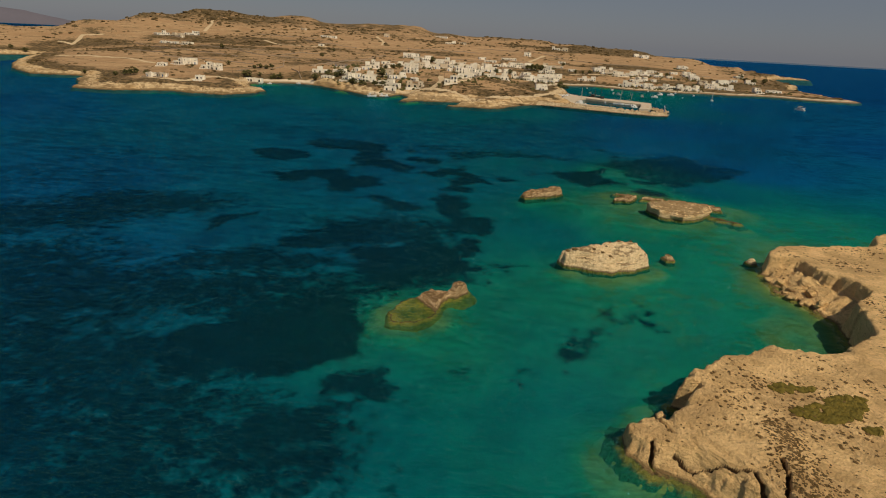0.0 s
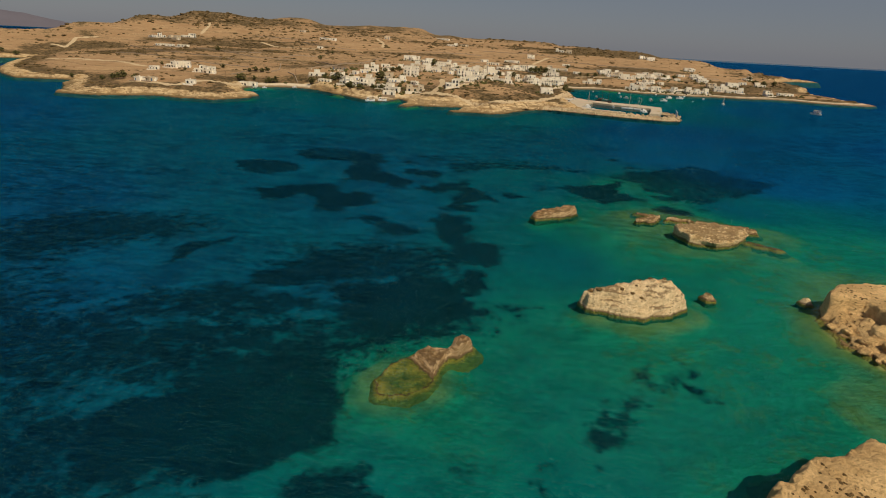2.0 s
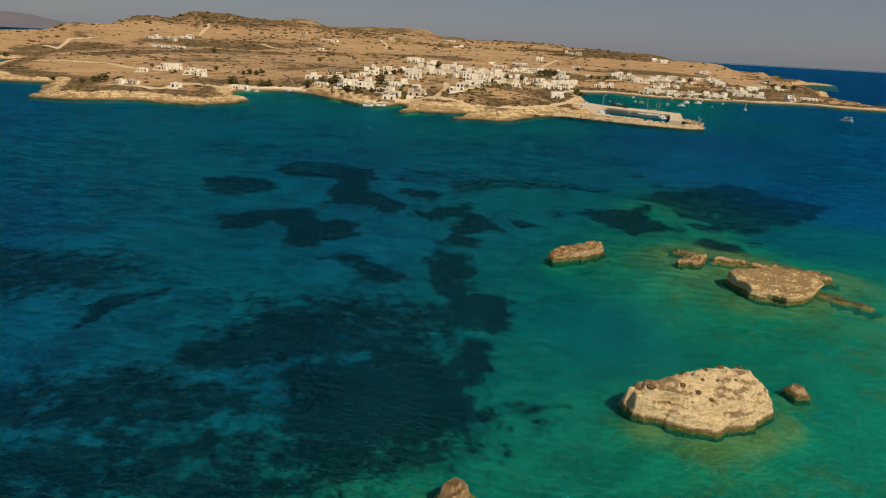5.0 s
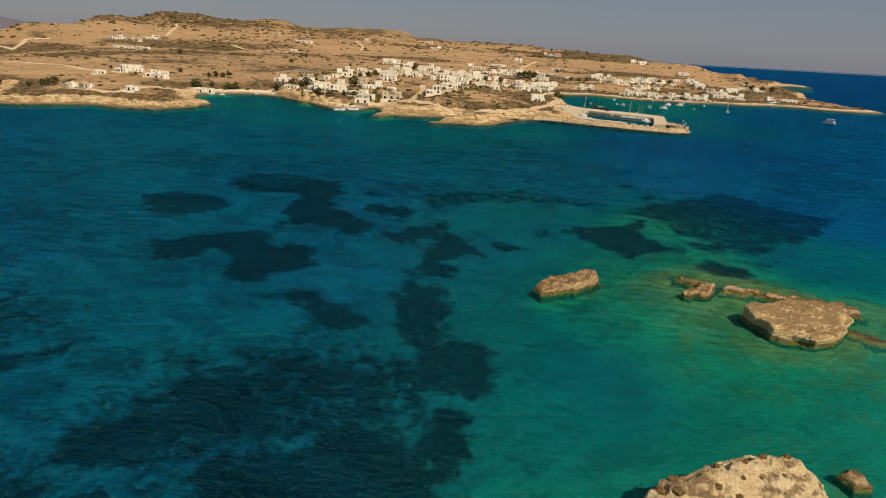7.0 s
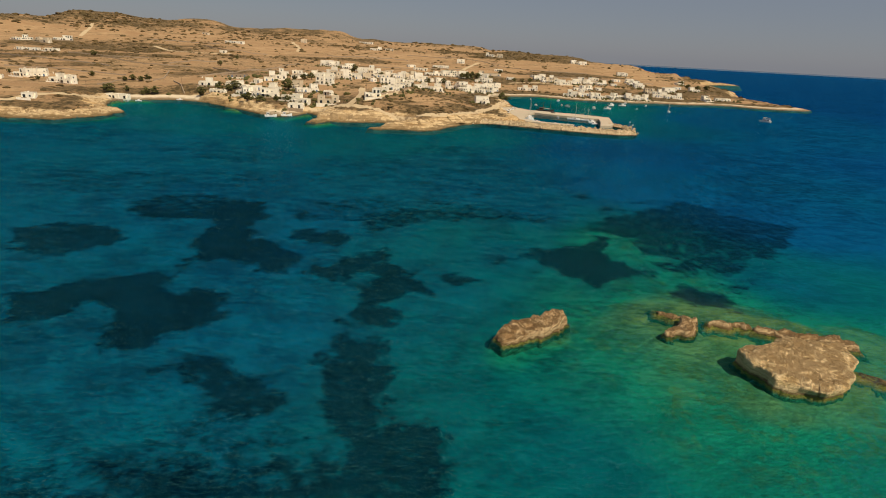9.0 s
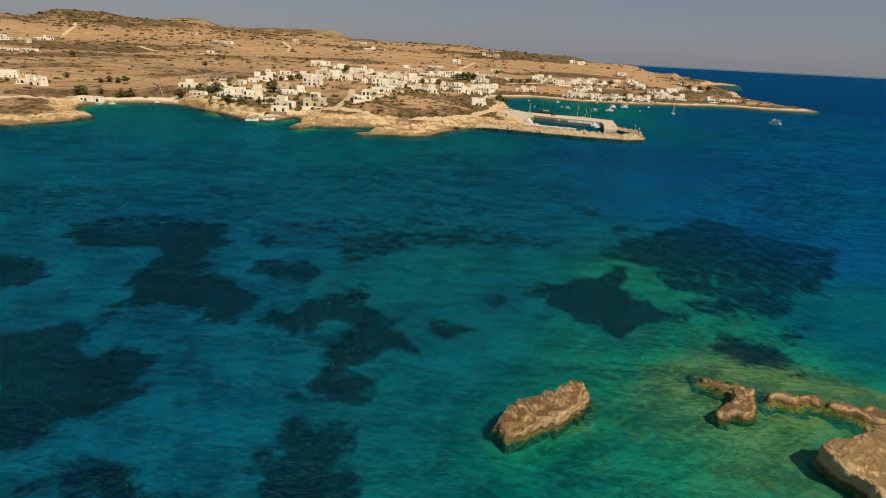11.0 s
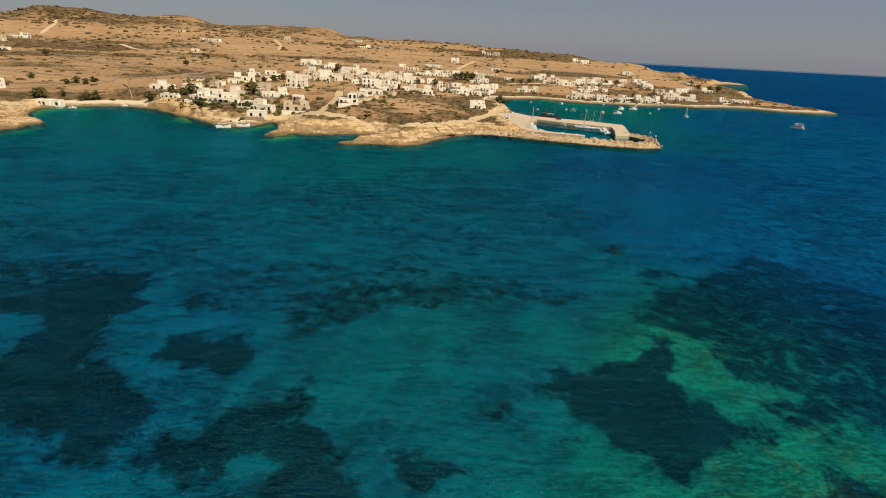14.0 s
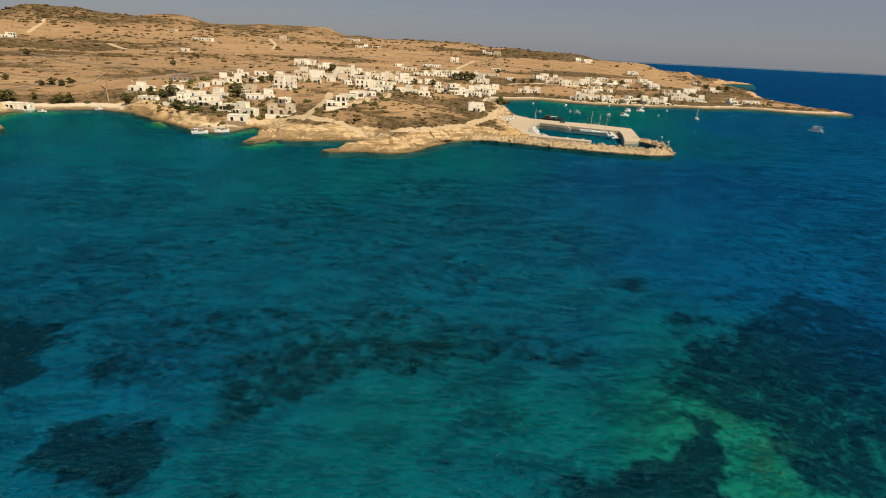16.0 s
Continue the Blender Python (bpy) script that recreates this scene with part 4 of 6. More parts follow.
M_WHITE = whitewash("whitewash", (0.86, 0.80, 0.68), (0.64, 0.56, 0.44))
M_CREAM = whitewash("cream_plaster", (0.66, 0.55, 0.40), (0.50, 0.40, 0.28))
M_STONE_WALL = whitewash("rubble_stone_wall", (0.33, 0.25, 0.17), (0.20, 0.15, 0.10))
M_GLASS = plain("dark_window_glass", (0.03, 0.035, 0.04), 0.15)
M_SHUTTER = plain("blue_shutter_paint", (0.06, 0.13, 0.25), 0.5)
M_WOODBROWN = plain("brown_stained_wood", (0.14, 0.08, 0.045), 0.6)
M_CONCRETE = plain("pale_quay_concrete", (0.50, 0.41, 0.29), 0.9, 0, 0.15, 0.12)
M_BOULDER = rock_material("breakwater_stone", (0.70, 0.54, 0.34), (0.50, 0.37, 0.21), (0.30, 0.21, 0.12), algae=(0.09, 0.12, 0.07), sunk=(0.002, 0.13, 0.14))
M_HULL_WHITE = plain("white_boat_paint", (0.80, 0.78, 0.74), 0.3, 0, 0.05)
M_HULL_DARK = plain("dark_tarred_hull", (0.05, 0.035, 0.03), 0.45)
M_HULL_BLUE = plain("blue_boat_paint", (0.08, 0.17, 0.32), 0.35)
M_MAST = plain("weathered_mast", (0.55, 0.50, 0.42), 0.4)
M_CANVAS = plain("cream_canvas", (0.62, 0.52, 0.38), 0.85)
M_BARK = plain("grey_bark", (0.14, 0.10, 0.07), 0.9, 0, 0.2)


def leaf_material(name, a, b):
    k = Mat(name, 0.75)
    f = k.noise(k.pos, 1.2, 4)
    c = k.mix(k.step(f, 0.3, 0.7), a, b)
    c = k.mix(k.math("MULTIPLY", k.island(), 0.6), c, k.mix(1.0, c, (1.7, 1.5, 1.2), "MULTIPLY"))
    k.color(c)
    k.b.inputs["Specular IOR Level"].default_value = 0.08
    k.bump(k.noise(k.pos, 5.0, 4), 0.8, 0.25)
    return k.done()


M_LEAF = leaf_material("tamarisk_leaves", (0.040, 0.042, 0.014), (0.10, 0.095, 0.038))
M_SCRUB = leaf_material("dry_scrub", (0.052, 0.038, 0.017), (0.11, 0.08, 0.038))
M_CUSHION = leaf_material("cushion_scrub", (0.075, 0.048, 0.019), (0.145, 0.095, 0.042))

# ---- harbour ----
def prism(poly, z0, z1):
    bm = bmesh.new()
    lo = [bm.verts.new((x, y, z0)) for x, y in poly]
    hi = [bm.verts.new((x, y, z1)) for x, y in poly]
    n = len(poly)
    top = bm.faces.new(hi)
    bm.faces.new(lo[::-1])
    for i in range(n):
        bm.faces.new((lo[i], lo[(i + 1) % n], hi[(i + 1) % n], hi[i]))
    bmesh.ops.recalc_face_normals(bm, faces=bm.faces[:])
    bmesh.ops.bevel(bm, geom=list(top.edges), offset=0.12, segments=1, affect="EDGES")
    return bm


quay = new("quay", link_mesh("quay", prism([(196, 514), (203, 499), (212, 492), (232, 479), (240, 474), (243, 478), (226, 490), (217, 500), (214, 512), (240, 550),
                                            (243.8, 554), (248, 576), (243, 596), (226, 594), (205, 548)], -4, 1.7), M_CONCRETE))
tagged(quay, "broad pale concrete harbour quay beside the breakwater", "quay", kind="structure")
jetty = new("jetty", link_mesh("jetty", prism([(248, 576), (267.5, 560), (284, 550), (305.5, 527.5), (282.5, 484), (273, 474), (264, 474), (278, 497), (287, 515), (271, 528), (257, 540), (244, 554)], -4, 1.8), M_CONCRETE))
tagged(jetty, "long concrete jetty closing the small harbour", "jetty", kind="structure")


def boulder_mesh(seed, kind="boulder"):
    rnd = random.Random(seed)
    bm = bmesh.new()
    bmesh.ops.create_icosphere(bm, subdivisions=1, radius=1.0)
    for v in bm.verts:
        v.co *= 0.75 + 0.45 * rnd.random()
        v.co.z *= 0.8
    return link_mesh(kind, bm, M_BOULDER)


def rubble_mole(name, line, width, height, count, label, seed):
    """A mound of quarry stone along a line, with its outer stones as pieces."""
    rnd = random.Random(seed)
    total = [0.0]
    for a, b in zip(line, line[1:]):
        total.append(total[-1] + math.dist(a, b))

    def place(s):
        for i in range(len(line) - 1):
            if s <= total[i + 1] or i == len(line) - 2:
                f = min(1, (s - total[i]) / (total[i + 1] - total[i]))
                a, b = Vector(line[i]), Vector(line[i + 1])
                d = (b - a).normalized()
                return a + (b - a) * f, Vector((-d.y, d.x))
    n = int(total[-1] / 2.5)
    bm = bmesh.new()
    rows = []
    for i in range(n + 1):
        p, side = place(total[-1] * i / n)
        end = 1 - 0.55 * max(0, (i - n + 2) / 2)
        rows.append([bm.verts.new((p.x + side.x * u * width * end, p.y + side.y * u * width * end, z * end)) for u, z in
                     ((-0.54, -3.2), (-0.5, -0.2), (-0.24, height * 0.8), (0.0, height * 0.9), (0.24, height * 0.8), (0.5, -0.2), (0.54, -3.2))])
    for a, b in zip(rows, rows[1:]):
        for j in range(6):
            bm.faces.new((a[j], a[j + 1], b[j + 1], b[j]))
    bm.faces.new(rows[-1])
    bm.faces.new(rows[0][::-1])
    root = tagged(new(name, link_mesh(name, bm, M_BOULDER)), label, "breakwater", kind="structure")
    meshes = [boulder_mesh(seed * 10 + i) for i in range(7)]
    for i in range(count):
        p, side = place(rnd.random() * total[-1])
        u = rnd.uniform(-0.56, 0.5)
        z = height * 0.9 * max(0.0, 1 - (abs(u) / 0.5) ** 1.6) - 0.15 + rnd.uniform(-0.2, 0.3)
        s = rnd.uniform(0.75, 1.5)
        part_of("boulder", meshes[i % 7], root, Matrix.LocRotScale((p.x + side.x * u * width, p.y + side.y * u * width, z),
                Euler((rnd.random() * 6, rnd.random() * 6, rnd.random() * 6)), (s * rnd.uniform(0.8, 1.4), s, s * rnd.uniform(0.7, 1.0))))
    return root


MOLE = rubble_mole("breakwater", [(160, 492), (178, 494), (192, 485), (205, 475), (219, 466), (232, 457.5), (246, 450), (260, 443.5), (275, 443.5)], 12.5, 3.0, 300,
                   "rubble breakwater of pale quarry boulders", 5)
SPUR = rubble_mole("breakwater", [(281, 489), (286, 478), (286, 466), (284, 461)], 6.5, 1.7, 60, "short spur of boulders beyond the jetty head", 6)


def beacon(x, y, z, paint, label):
    root = tagged(new("harbour_light"), label, "harbour light", group="harbour lights")
    root.matrix_basis = pose(x, y, z)
    part("base", boxes((-0.9, 0.9, -0.9, 0.9, -1.2, 0.6)), M_CONCRETE, root)
    bm = bmesh.new()
    rod(bm, (0, 0, 0.6), (0, 0, 3.6), 0.45, 0.3, 8)
    part("column", bm, paint, root)
    bm = bmesh.new()
    rod(bm, (0, 0, 3.6), (0, 0, 4.6), 0.4, 0.25, 8)
    part("lantern", bm, M_HULL_WHITE, root)


beacon(272, 443.5, 2.7, M_HULL_BLUE, "small blue-grey harbour light on the breakwater head")
beacon(285.5, 467, 1.6, M_HULL_BLUE, "small blue-grey harbour light on the boulder spur")

# ---- boats ----
def hull(length, beam, depth, sheer, mat, name, parent, n=9):
    bm = bmesh.new()
    rows = []
    for i in range(n):
        f = i / (n - 1)
        w = beam / 2 * (0.78 + 0.22 * math.sin(math.pi * min(1, f * 1.4)) if f < 0.55 else max(0.02, 1 - ((f - 0.5) / 0.5) ** 2.2))
        up = depth + sheer * (abs(f - 0.35) / 0.65) ** 2
        x = (f - 0.5) * length
        rows.append([bm.verts.new(p) for p in ((x, -w, up), (x * 0.98, -w * 0.9, 0.1), (x * 0.95, -w * 0.45, -0.45), (x * 0.94, 0, -0.6), (x * 0.95, w * 0.45, -0.45), (x * 0.98, w * 0.9, 0.1), (x, w, up),
                                               (x, w * 0.86, up - 0.25), (x, -w * 0.86, up - 0.25))])
    for a, b in zip(rows, rows[1:]):
        for j in range(9):
            bm.faces.new((a[j], a[(j + 1) % 9], b[(j + 1) % 9], b[j]))
    bm.faces.new(rows[0][::-1])
    bm.faces.new(rows[-1])
    bmesh.ops.recalc_face_normals(bm, faces=bm.faces[:])
    return part(name, bm, mat, parent)


def motorboat(length=6.0, paint=None, label="small white motorboat moored in clear water"):
    root = tagged(new("motorboat"), label, "boat")
    L = length
    hull(L, L * 0.34, L * 0.11 + 0.2, 0.3, paint or M_HULL_WHITE, "hull", root)
    part("cabin", boxes((-L * 0.08, L * 0.22, -L * 0.11, L * 0.11, L * 0.06, L * 0.06 + 1.5)), M_HULL_WHITE, root)
    part("windscreen", boxes((L * 0.221, L * 0.235, -L * 0.1, L * 0.1, L * 0.06 + 0.8, L * 0.06 + 1.35)), M_GLASS, root)
    bm = boxes((-L * 0.36, -L * 0.06, -L * 0.13, L * 0.13, 2.05, 2.12))
    part("sunshade", bm, M_CANVAS, root)
    for sx, sy in ((-0.34, 0.12), (-0.34, -0.12), (-0.08, 0.12), (-0.08, -0.12)):
        bm = bmesh.new()
        rod(bm, (L * sx, L * sy, 0.4), (L * sx, L * sy, 2.05), 0.04, 0.04, 5)
        part("post", bm, M_MAST, root)
    bm = boxes((-L * 0.56, -L * 0.49, -0.25, 0.25, -0.3, 1.0))
    part("outboard", bm, M_HULL_DARK, root)
    return root


def sailboat(length=11.0, mast=14.0, label="white sailing yacht with bare mast alongside the jetty"):
    root = tagged(new("sailboat"), label, "sailboat")
    L = length
    hull(L, L * 0.3, 1.0, 0.35, M_HULL_WHITE, "hull", root)
    part("coachroof", boxes((-L * 0.1, L * 0.2, -L * 0.09, L * 0.09, 0.7, 1.45)), M_HULL_WHITE, root)
    for s in (-1, 1):
        part("window", boxes((-L * 0.07, L * 0.16, s * L * 0.092 - 0.02, s * L * 0.092 + 0.02, 1.05, 1.28)), M_GLASS, root)
    bm = bmesh.new()
    rod(bm, (L * 0.1, 0, 0.8), (L * 0.1, 0, mast), 0.16, 0.11, 6)
    part("mast", bm, M_MAST, root)
    bm = bmesh.new()
    rod(bm, (L * 0.1, 0, 2.2), (-L * 0.34, 0, 2.1), 0.09, 0.08, 6)
    part("boom", bm, M_MAST, root)
    bm = bmesh.new()
    rod(bm, (L * 0.08, 0, 2.45), (-L * 0.32, 0, 2.35), 0.22, 0.16, 6)
    part("furled_sail", bm, M_CANVAS, root)
    bm = bmesh.new()
    rod(bm, (L * 0.1, -0.9, mast * 0.6), (L * 0.1, 0.9, mast * 0.6), 0.05, 0.05, 5)
    part("spreader", bm, M_MAST, root)
    for ex, ey in ((0.49, 0), (-0.48, 0), (0.06, 0.14), (0.06, -0.14)):
        bm = bmesh.new()
        rod(bm, (L * ex, L * ey, 1.0), (L * 0.1, 0, mast * 0.97), 0.025, 0.025, 4)
        part("stay", bm, M_MAST, root)
    return root


def kaiki(length=17.0, paint=None, label="large dark wooden caique moored by the jetty", masts=2):
    root = tagged(new("wooden_boat"), label, "boat")
    L = length
    hull(L, L * 0.28, 1.3, 1.1, paint or M_HULL_DARK, "hull", root, 13)
    part("wheelhouse", boxes((-L * 0.34, -L * 0.12, -L * 0.09, L * 0.09, 1.0, 3.2), (-L * 0.36, -L * 0.10, -L * 0.11, L * 0.11, 3.2, 3.35)), M_WOODBROWN if paint is None else M_HULL_WHITE, root)
    for s in (-1, 1):
        part("window", boxes((-L * 0.31, -L * 0.15, s * L * 0.092 - 0.03, s * L * 0.092 + 0.03, 2.2, 2.9)), M_GLASS, root)
    part("awning", boxes((-L * 0.08, L * 0.22, -L * 0.11, L * 0.11, 3.0, 3.08)), M_CANVAS, root)
    for sx in (-0.07, 0.21):
        for sy in (-0.1, 0.1):
            bm = bmesh.new()
            rod(bm, (L * sx, L * sy, 1.0), (L * sx, L * sy, 3.0), 0.05, 0.05, 5)
            part("post", bm, M_MAST, root)
    for i in range(masts):
        x = L * (0.28 - 0.4 * i)
        bm = bmesh.new()
        rod(bm, (x, 0, 1.0), (x, 0, (13.5 if masts == 2 else 5.5) - 2.5 * i), 0.15, 0.07, 6)
        part("mast", bm, M_WOODBROWN, root)
    bm = bmesh.new()
    rod(bm, (L * 0.48, 0, 2.2), (L * 0.62, 0, 3.0), 0.11, 0.06, 6)
    part("bowsprit", bm, M_WOODBROWN, root)
    return root


def tour_boat():
    root = tagged(new("tour_boat"), "white two-deck passenger boat anchored off the cape", "boat")
    hull(15, 5.2, 1.6, 0.8, M_HULL_WHITE, "hull", root, 13)
    part("lower_cabin", boxes((-5.5, 3.6, -2.1, 2.1, 1.2, 3.6)), M_HULL_WHITE, root)
    for s in (-1, 1):
        for i in range(5):
            part("window", boxes((-4.9 + i * 1.65, -3.7 + i * 1.65, s * 2.11 - 0.03, s * 2.11 + 0.03, 2.3, 3.2)), M_GLASS, root)
    part("upper_deck", boxes((-6.4, 4.4, -2.4, 2.4, 3.6, 3.75)), M_HULL_WHITE, root)
    part("bridge", boxes((0.2, 3.2, -1.6, 1.6, 3.75, 5.7)), M_HULL_WHITE, root)
    part("windscreen", boxes((3.2, 3.28, -1.4, 1.4, 4.6, 5.4)), M_GLASS, root)
    part("sunroof", boxes((-6.0, 3.6, -2.2, 2.2, 5.9, 6.0)), M_CANVAS, root)
    for sx in (-5.8, -2.8):
        for sy in (-2.1, 2.1):
            bm = bmesh.new()
            rod(bm, (sx, sy, 3.7), (sx, sy, 5.9), 0.06, 0.06, 5)
            part("post", bm, M_MAST, root)
    bm = bmesh.new()
    rod(bm, (1.5, 0, 5.7), (1.5, 0, 8.2), 0.08, 0.04, 5)
    part("aerial_mast", bm, M_MAST, root)
    return root


kaiki().matrix_basis = pose(268, 582, 0, 0, 0, -38)
kaiki(10.5, M_HULL_WHITE, "white wooden fishing boat moored off the village shore", 1).matrix_basis = pose(13.5, 509, 0, 0, 0, 8) @ Matrix.Scale(0.82, 4)
_fish = kaiki(9.5, M_HULL_WHITE, "white and blue fishing boat moored beside the slipway", 1)
_fish.matrix_basis = pose(24.5, 514, 0, 0, 0, 12) @ Matrix.Scale(0.85, 4)
tour_boat().matrix_basis = pose(485, 530, 0, 0, 0, 118) @ Matrix.Scale(0.72, 4)
_sb = sailboat()
_sb.matrix_basis = pose(231, 537, 0, 0, 0, -100)
copy_thing(_sb, pose(267, 523, 0, 0, 0, -28) @ Matrix.Scale(1.05, 4))
copy_thing(_sb, pose(276, 517, 0, 0, 0, -25) @ Matrix.Scale(0.85, 4))
copy_thing(_sb, pose(292, 551, 0, 0, 0, -40) @ Matrix.Scale(0.7, 4))
_off_shore = sailboat(8.0, 10.0, "small white sailing boat at anchor in the bay")
_off_shore.matrix_basis = pose(425, 600.5, 0, 0, 0, 70)
_mb = motorboat()
_mb.matrix_basis = pose(340, 695, 0, 0, 0, 30)
for _x, _y, _a, _s in ((283, 636, 100, 0.8), (316, 640, 60, 1.0), (319, 632, -70, 1.2), (341, 615, 80, 1.3), (359, 617, -20, 1.4), (387, 654, 10, 1.5), (403, 656, -15, 1.5),
                       (399, 621, 40, 0.6), (439, 661, 20, 0.7), (-92, 592, 15, 0.8), (-64, 608, 5, 0.8), (430, 690, 10, 0.7), (395, 700, 30, 0.7), (308, 705, 60, 0.8)):
    copy_thing(_mb, pose(_x, _y, 0, 0, 0, _a) @ Matrix.Scale(_s, 4))
_berth = motorboat(7.5, None, "white motorboat berthed stern-to in the harbour")
_berth.matrix_basis = pose(221.5, 516, 0, 0, 0, -12)
for _x, _y, _a, _s in ((219.5, 509, -12, 0.9), (223.5, 522, -14, 1.1), (226, 528, -20, 1.0), (222, 503, -14, 0.8), (232, 489, 58, 0.8), (240, 483, 58, 0.8), (277, 510.5, 200, 0.9), (274.5, 505, 200, 1.0),
                       (271.5, 496, 200, 0.8), (256, 531, -110, 0.8)):
    copy_thing(_berth, pose(_x, _y, 0, 0, 0, _a) @ Matrix.Scale(_s, 4))

# ---- houses ----
WEST_HOUSES = [(-211, 691, 13.4, 8.7), (-199, 696, 13.4, 7.9), (-172, 660, 11.2, 8.2), (-158, 639, 11.5, 8.6), (-224, 673, 9.3, 4.6), (-191, 538, 7.5, 5.0), (-180, 536, 8.0, 3.1), (-145, 531, 7.2, 4.2), (-111, 600, 18.0, 4.7), (-304, 956, 29.4, 5.4), (-273, 945, 17.1, 5.3), (-338, 1055, 12.0, 6.0), (-318, 1041, 26.0, 5.9), (-299, 1072, 24.1, 7.2), (-351, 1051, 12.0, 4.8)]
SHORE_HOUSES = [(-43, 636, 17.5, 6.5), (-34, 610, 14.1, 4.2), (-21, 678, 16.2, 5.4), (-25, 636, 7.5, 5.0), (-16, 624, 12.5, 6.8), (-12, 591, 12.5, 6.3), (-4, 590, 13.3, 7.6), (3, 583, 13.1, 5.7), (11, 574, 13.6, 6.8), (-3, 648, 6.1, 5.0), (14, 606, 10.5, 6.9), (17, 670, 16.8, 7.4), (22, 738, 10.2, 6.0), (42, 721, 10.4, 4.6), (58, 727, 12.9, 6.4)]
QUAY_HOUSES = [(59, 630, 15.9, 10.6), (33, 614, 7.9, 7.9), (43, 593, 19.0, 9.7), (34, 551, 13.9, 7.6), (31, 535, 11.5, 5.0), (24, 560, 10.2, 4.5), (57, 546, 16.8, 5.9), (59, 577, 7.6, 5.1), (207, 595, 13.2, 8.5), (91, 531, 12.0, 6.0), (99, 543, 11.7, 4.7), (107, 551, 11.1, 4.0), (123, 615, 12.7, 4.7), (135, 647, 12.6, 5.0)]
UPPER_HOUSES = [(80, 909, 17.9, 7.8), (91, 902, 15.5, 7.7), (74, 744, 10.8, 12.1), (75, 675, 13.2, 7.4), (86, 707, 9.6, 13.0), (96, 779, 9.6, 7.7), (108, 880, 18.8, 9.0), (108, 783, 16.2, 9.7), (127, 858, 25.5, 10.9), (118, 753, 12.3, 10.5), (144, 859, 25.6, 8.8), (139, 792, 23.1, 7.9), (153, 837, 14.2, 9.2), (169, 843, 25.2, 9.3), (168, 807, 20.4, 8.2), (181, 806, 13.6, 10.9), (186, 791, 16.7, 10.0), (200, 802, 20.5, 8.2)]
MIDDLE_HOUSES = [(128, 674, 16.0, 6.4), (140, 675, 21.4, 7.0), (153, 697, 15.7, 6.7), (167, 688, 11.1, 7.8), (174, 671, 21.6, 9.2), (179, 659, 10.6, 5.3), (225, 804, 19.3, 6.9), (218, 734, 18.5, 9.2), (231, 726, 18.3, 9.8), (256, 754, 19.5, 11.7), (272, 764, 16.6, 6.7), (293, 800, 21.3, 7.1), (239, 879, 23.2, 6.2), (257, 896, 27.8, 6.4), (280, 882, 19.7, 11.0), (326, 903, 33.0, 7.4), (300, 840, 15.0, 6.0), (304, 875, 15.8, 7.1)]
HILL_HOUSES = [(319, 1033, 13.4, 7.6), (265, 966, 26.1, 4.3), (222, 931, 20.6, 5.8), (219, 975, 13.0, 4.3), (346, 800, 27.0, 6.6), (350, 874, 12.1, 4.8), (363, 962, 13.5, 4.5), (57, 1225, 11.2, 6.7), (-118, 1213, 11.2, 4.5), (-61, 1108, 32.1, 4.0), (-66, 981, 8.7, 3.5), (191, 1181, 21.6, 6.5), (219, 1189, 16.4, 5.5), (189, 1317, 30.7, 4.9), (417, 1154, 16.7, 6.7), (432, 1148, 17.8, 6.7), (593, 1125, 16.3, 7.0), (604, 1114, 16.2, 8.1)]
BAY_HOUSES = [(404, 887, 25.2, 9.3), (420, 894, 25.7, 12.0), (415, 866, 33.1, 12.4), (416, 843, 16.1, 8.0), (423, 840, 16.1, 5.6), (442, 845, 23.8, 10.7), (380, 742, 17.3, 9.0), (392, 751, 17.0, 8.5), (465, 842, 25.7, 11.6), (481, 867, 17.2, 10.3), (485, 838, 25.2, 10.1), (435, 793, 20.0, 11.5), (413, 727, 27.9, 11.9), (438, 725, 21.3, 9.9), (454, 727, 21.6, 10.1)]
CAPE_HOUSES = [(458, 716, 21.5, 9.3), (479, 725, 29.4, 10.3), (531, 778, 24.4, 9.8), (524, 750, 19.7, 12.6), (570, 789, 34.0, 11.1), (544, 743, 27.8, 9.5), (554, 869, 13.6, 7.3), (549, 849, 31.0, 6.2), (619, 994, 15.9, 6.3), (537, 820, 12.8, 6.0), (649, 831, 16.0, 11.3), (583, 724, 12.1, 8.9), (614, 725, 16.7, 4.2), (707, 940, 16.0, 5.3)]


def block(bm, x0, x1, y0, y1, z0, z1):
    """A flat-roofed cube with a parapet round a sunk roof."""
    vs = box(bm, x0, x1, y0, y1, z0, z1)
    top = next(f for f in bm.faces if set(f.verts) == set(vs[4:]))
    bmesh.ops.inset_region(bm, faces=[top], thickness=0.28)
    for v in top.verts:
        v.co.z -= 0.4


def opening_mesh(w, h, frame_mat, pane_mat, name):
    """A framed opening in one piece, its pane sunk behind the frame."""
    bm = bmesh.new()
    vs = box(bm, -w / 2, w / 2, -0.06, 0.12, 0, h)
    front = next(f for f in bm.faces if set(f.verts) == {vs[0], vs[1], vs[5], vs[4]})
    bmesh.ops.inset_region(bm, faces=[front], thickness=0.1)
    front.material_index = 1
    for v in front.verts:
        v.co.y += 0.04
    return link_mesh(name, bm, (frame_mat, pane_mat))


WINDOWS = [opening_mesh(1.0, 1.15, M_SHUTTER, M_GLASS, "window"), opening_mesh(1.0, 1.15, M_WOODBROWN, M_GLASS, "window"), opening_mesh(0.9, 1.2, M_WHITE, M_GLASS, "window")]
DOORS = [opening_mesh(1.2, 2.2, M_SHUTTER, M_SHUTTER, "door"), opening_mesh(1.6, 2.25, M_WOODBROWN, M_GLASS, "door"), opening_mesh(1.9, 2.2, M_WHITE, M_GLASS, "door")]


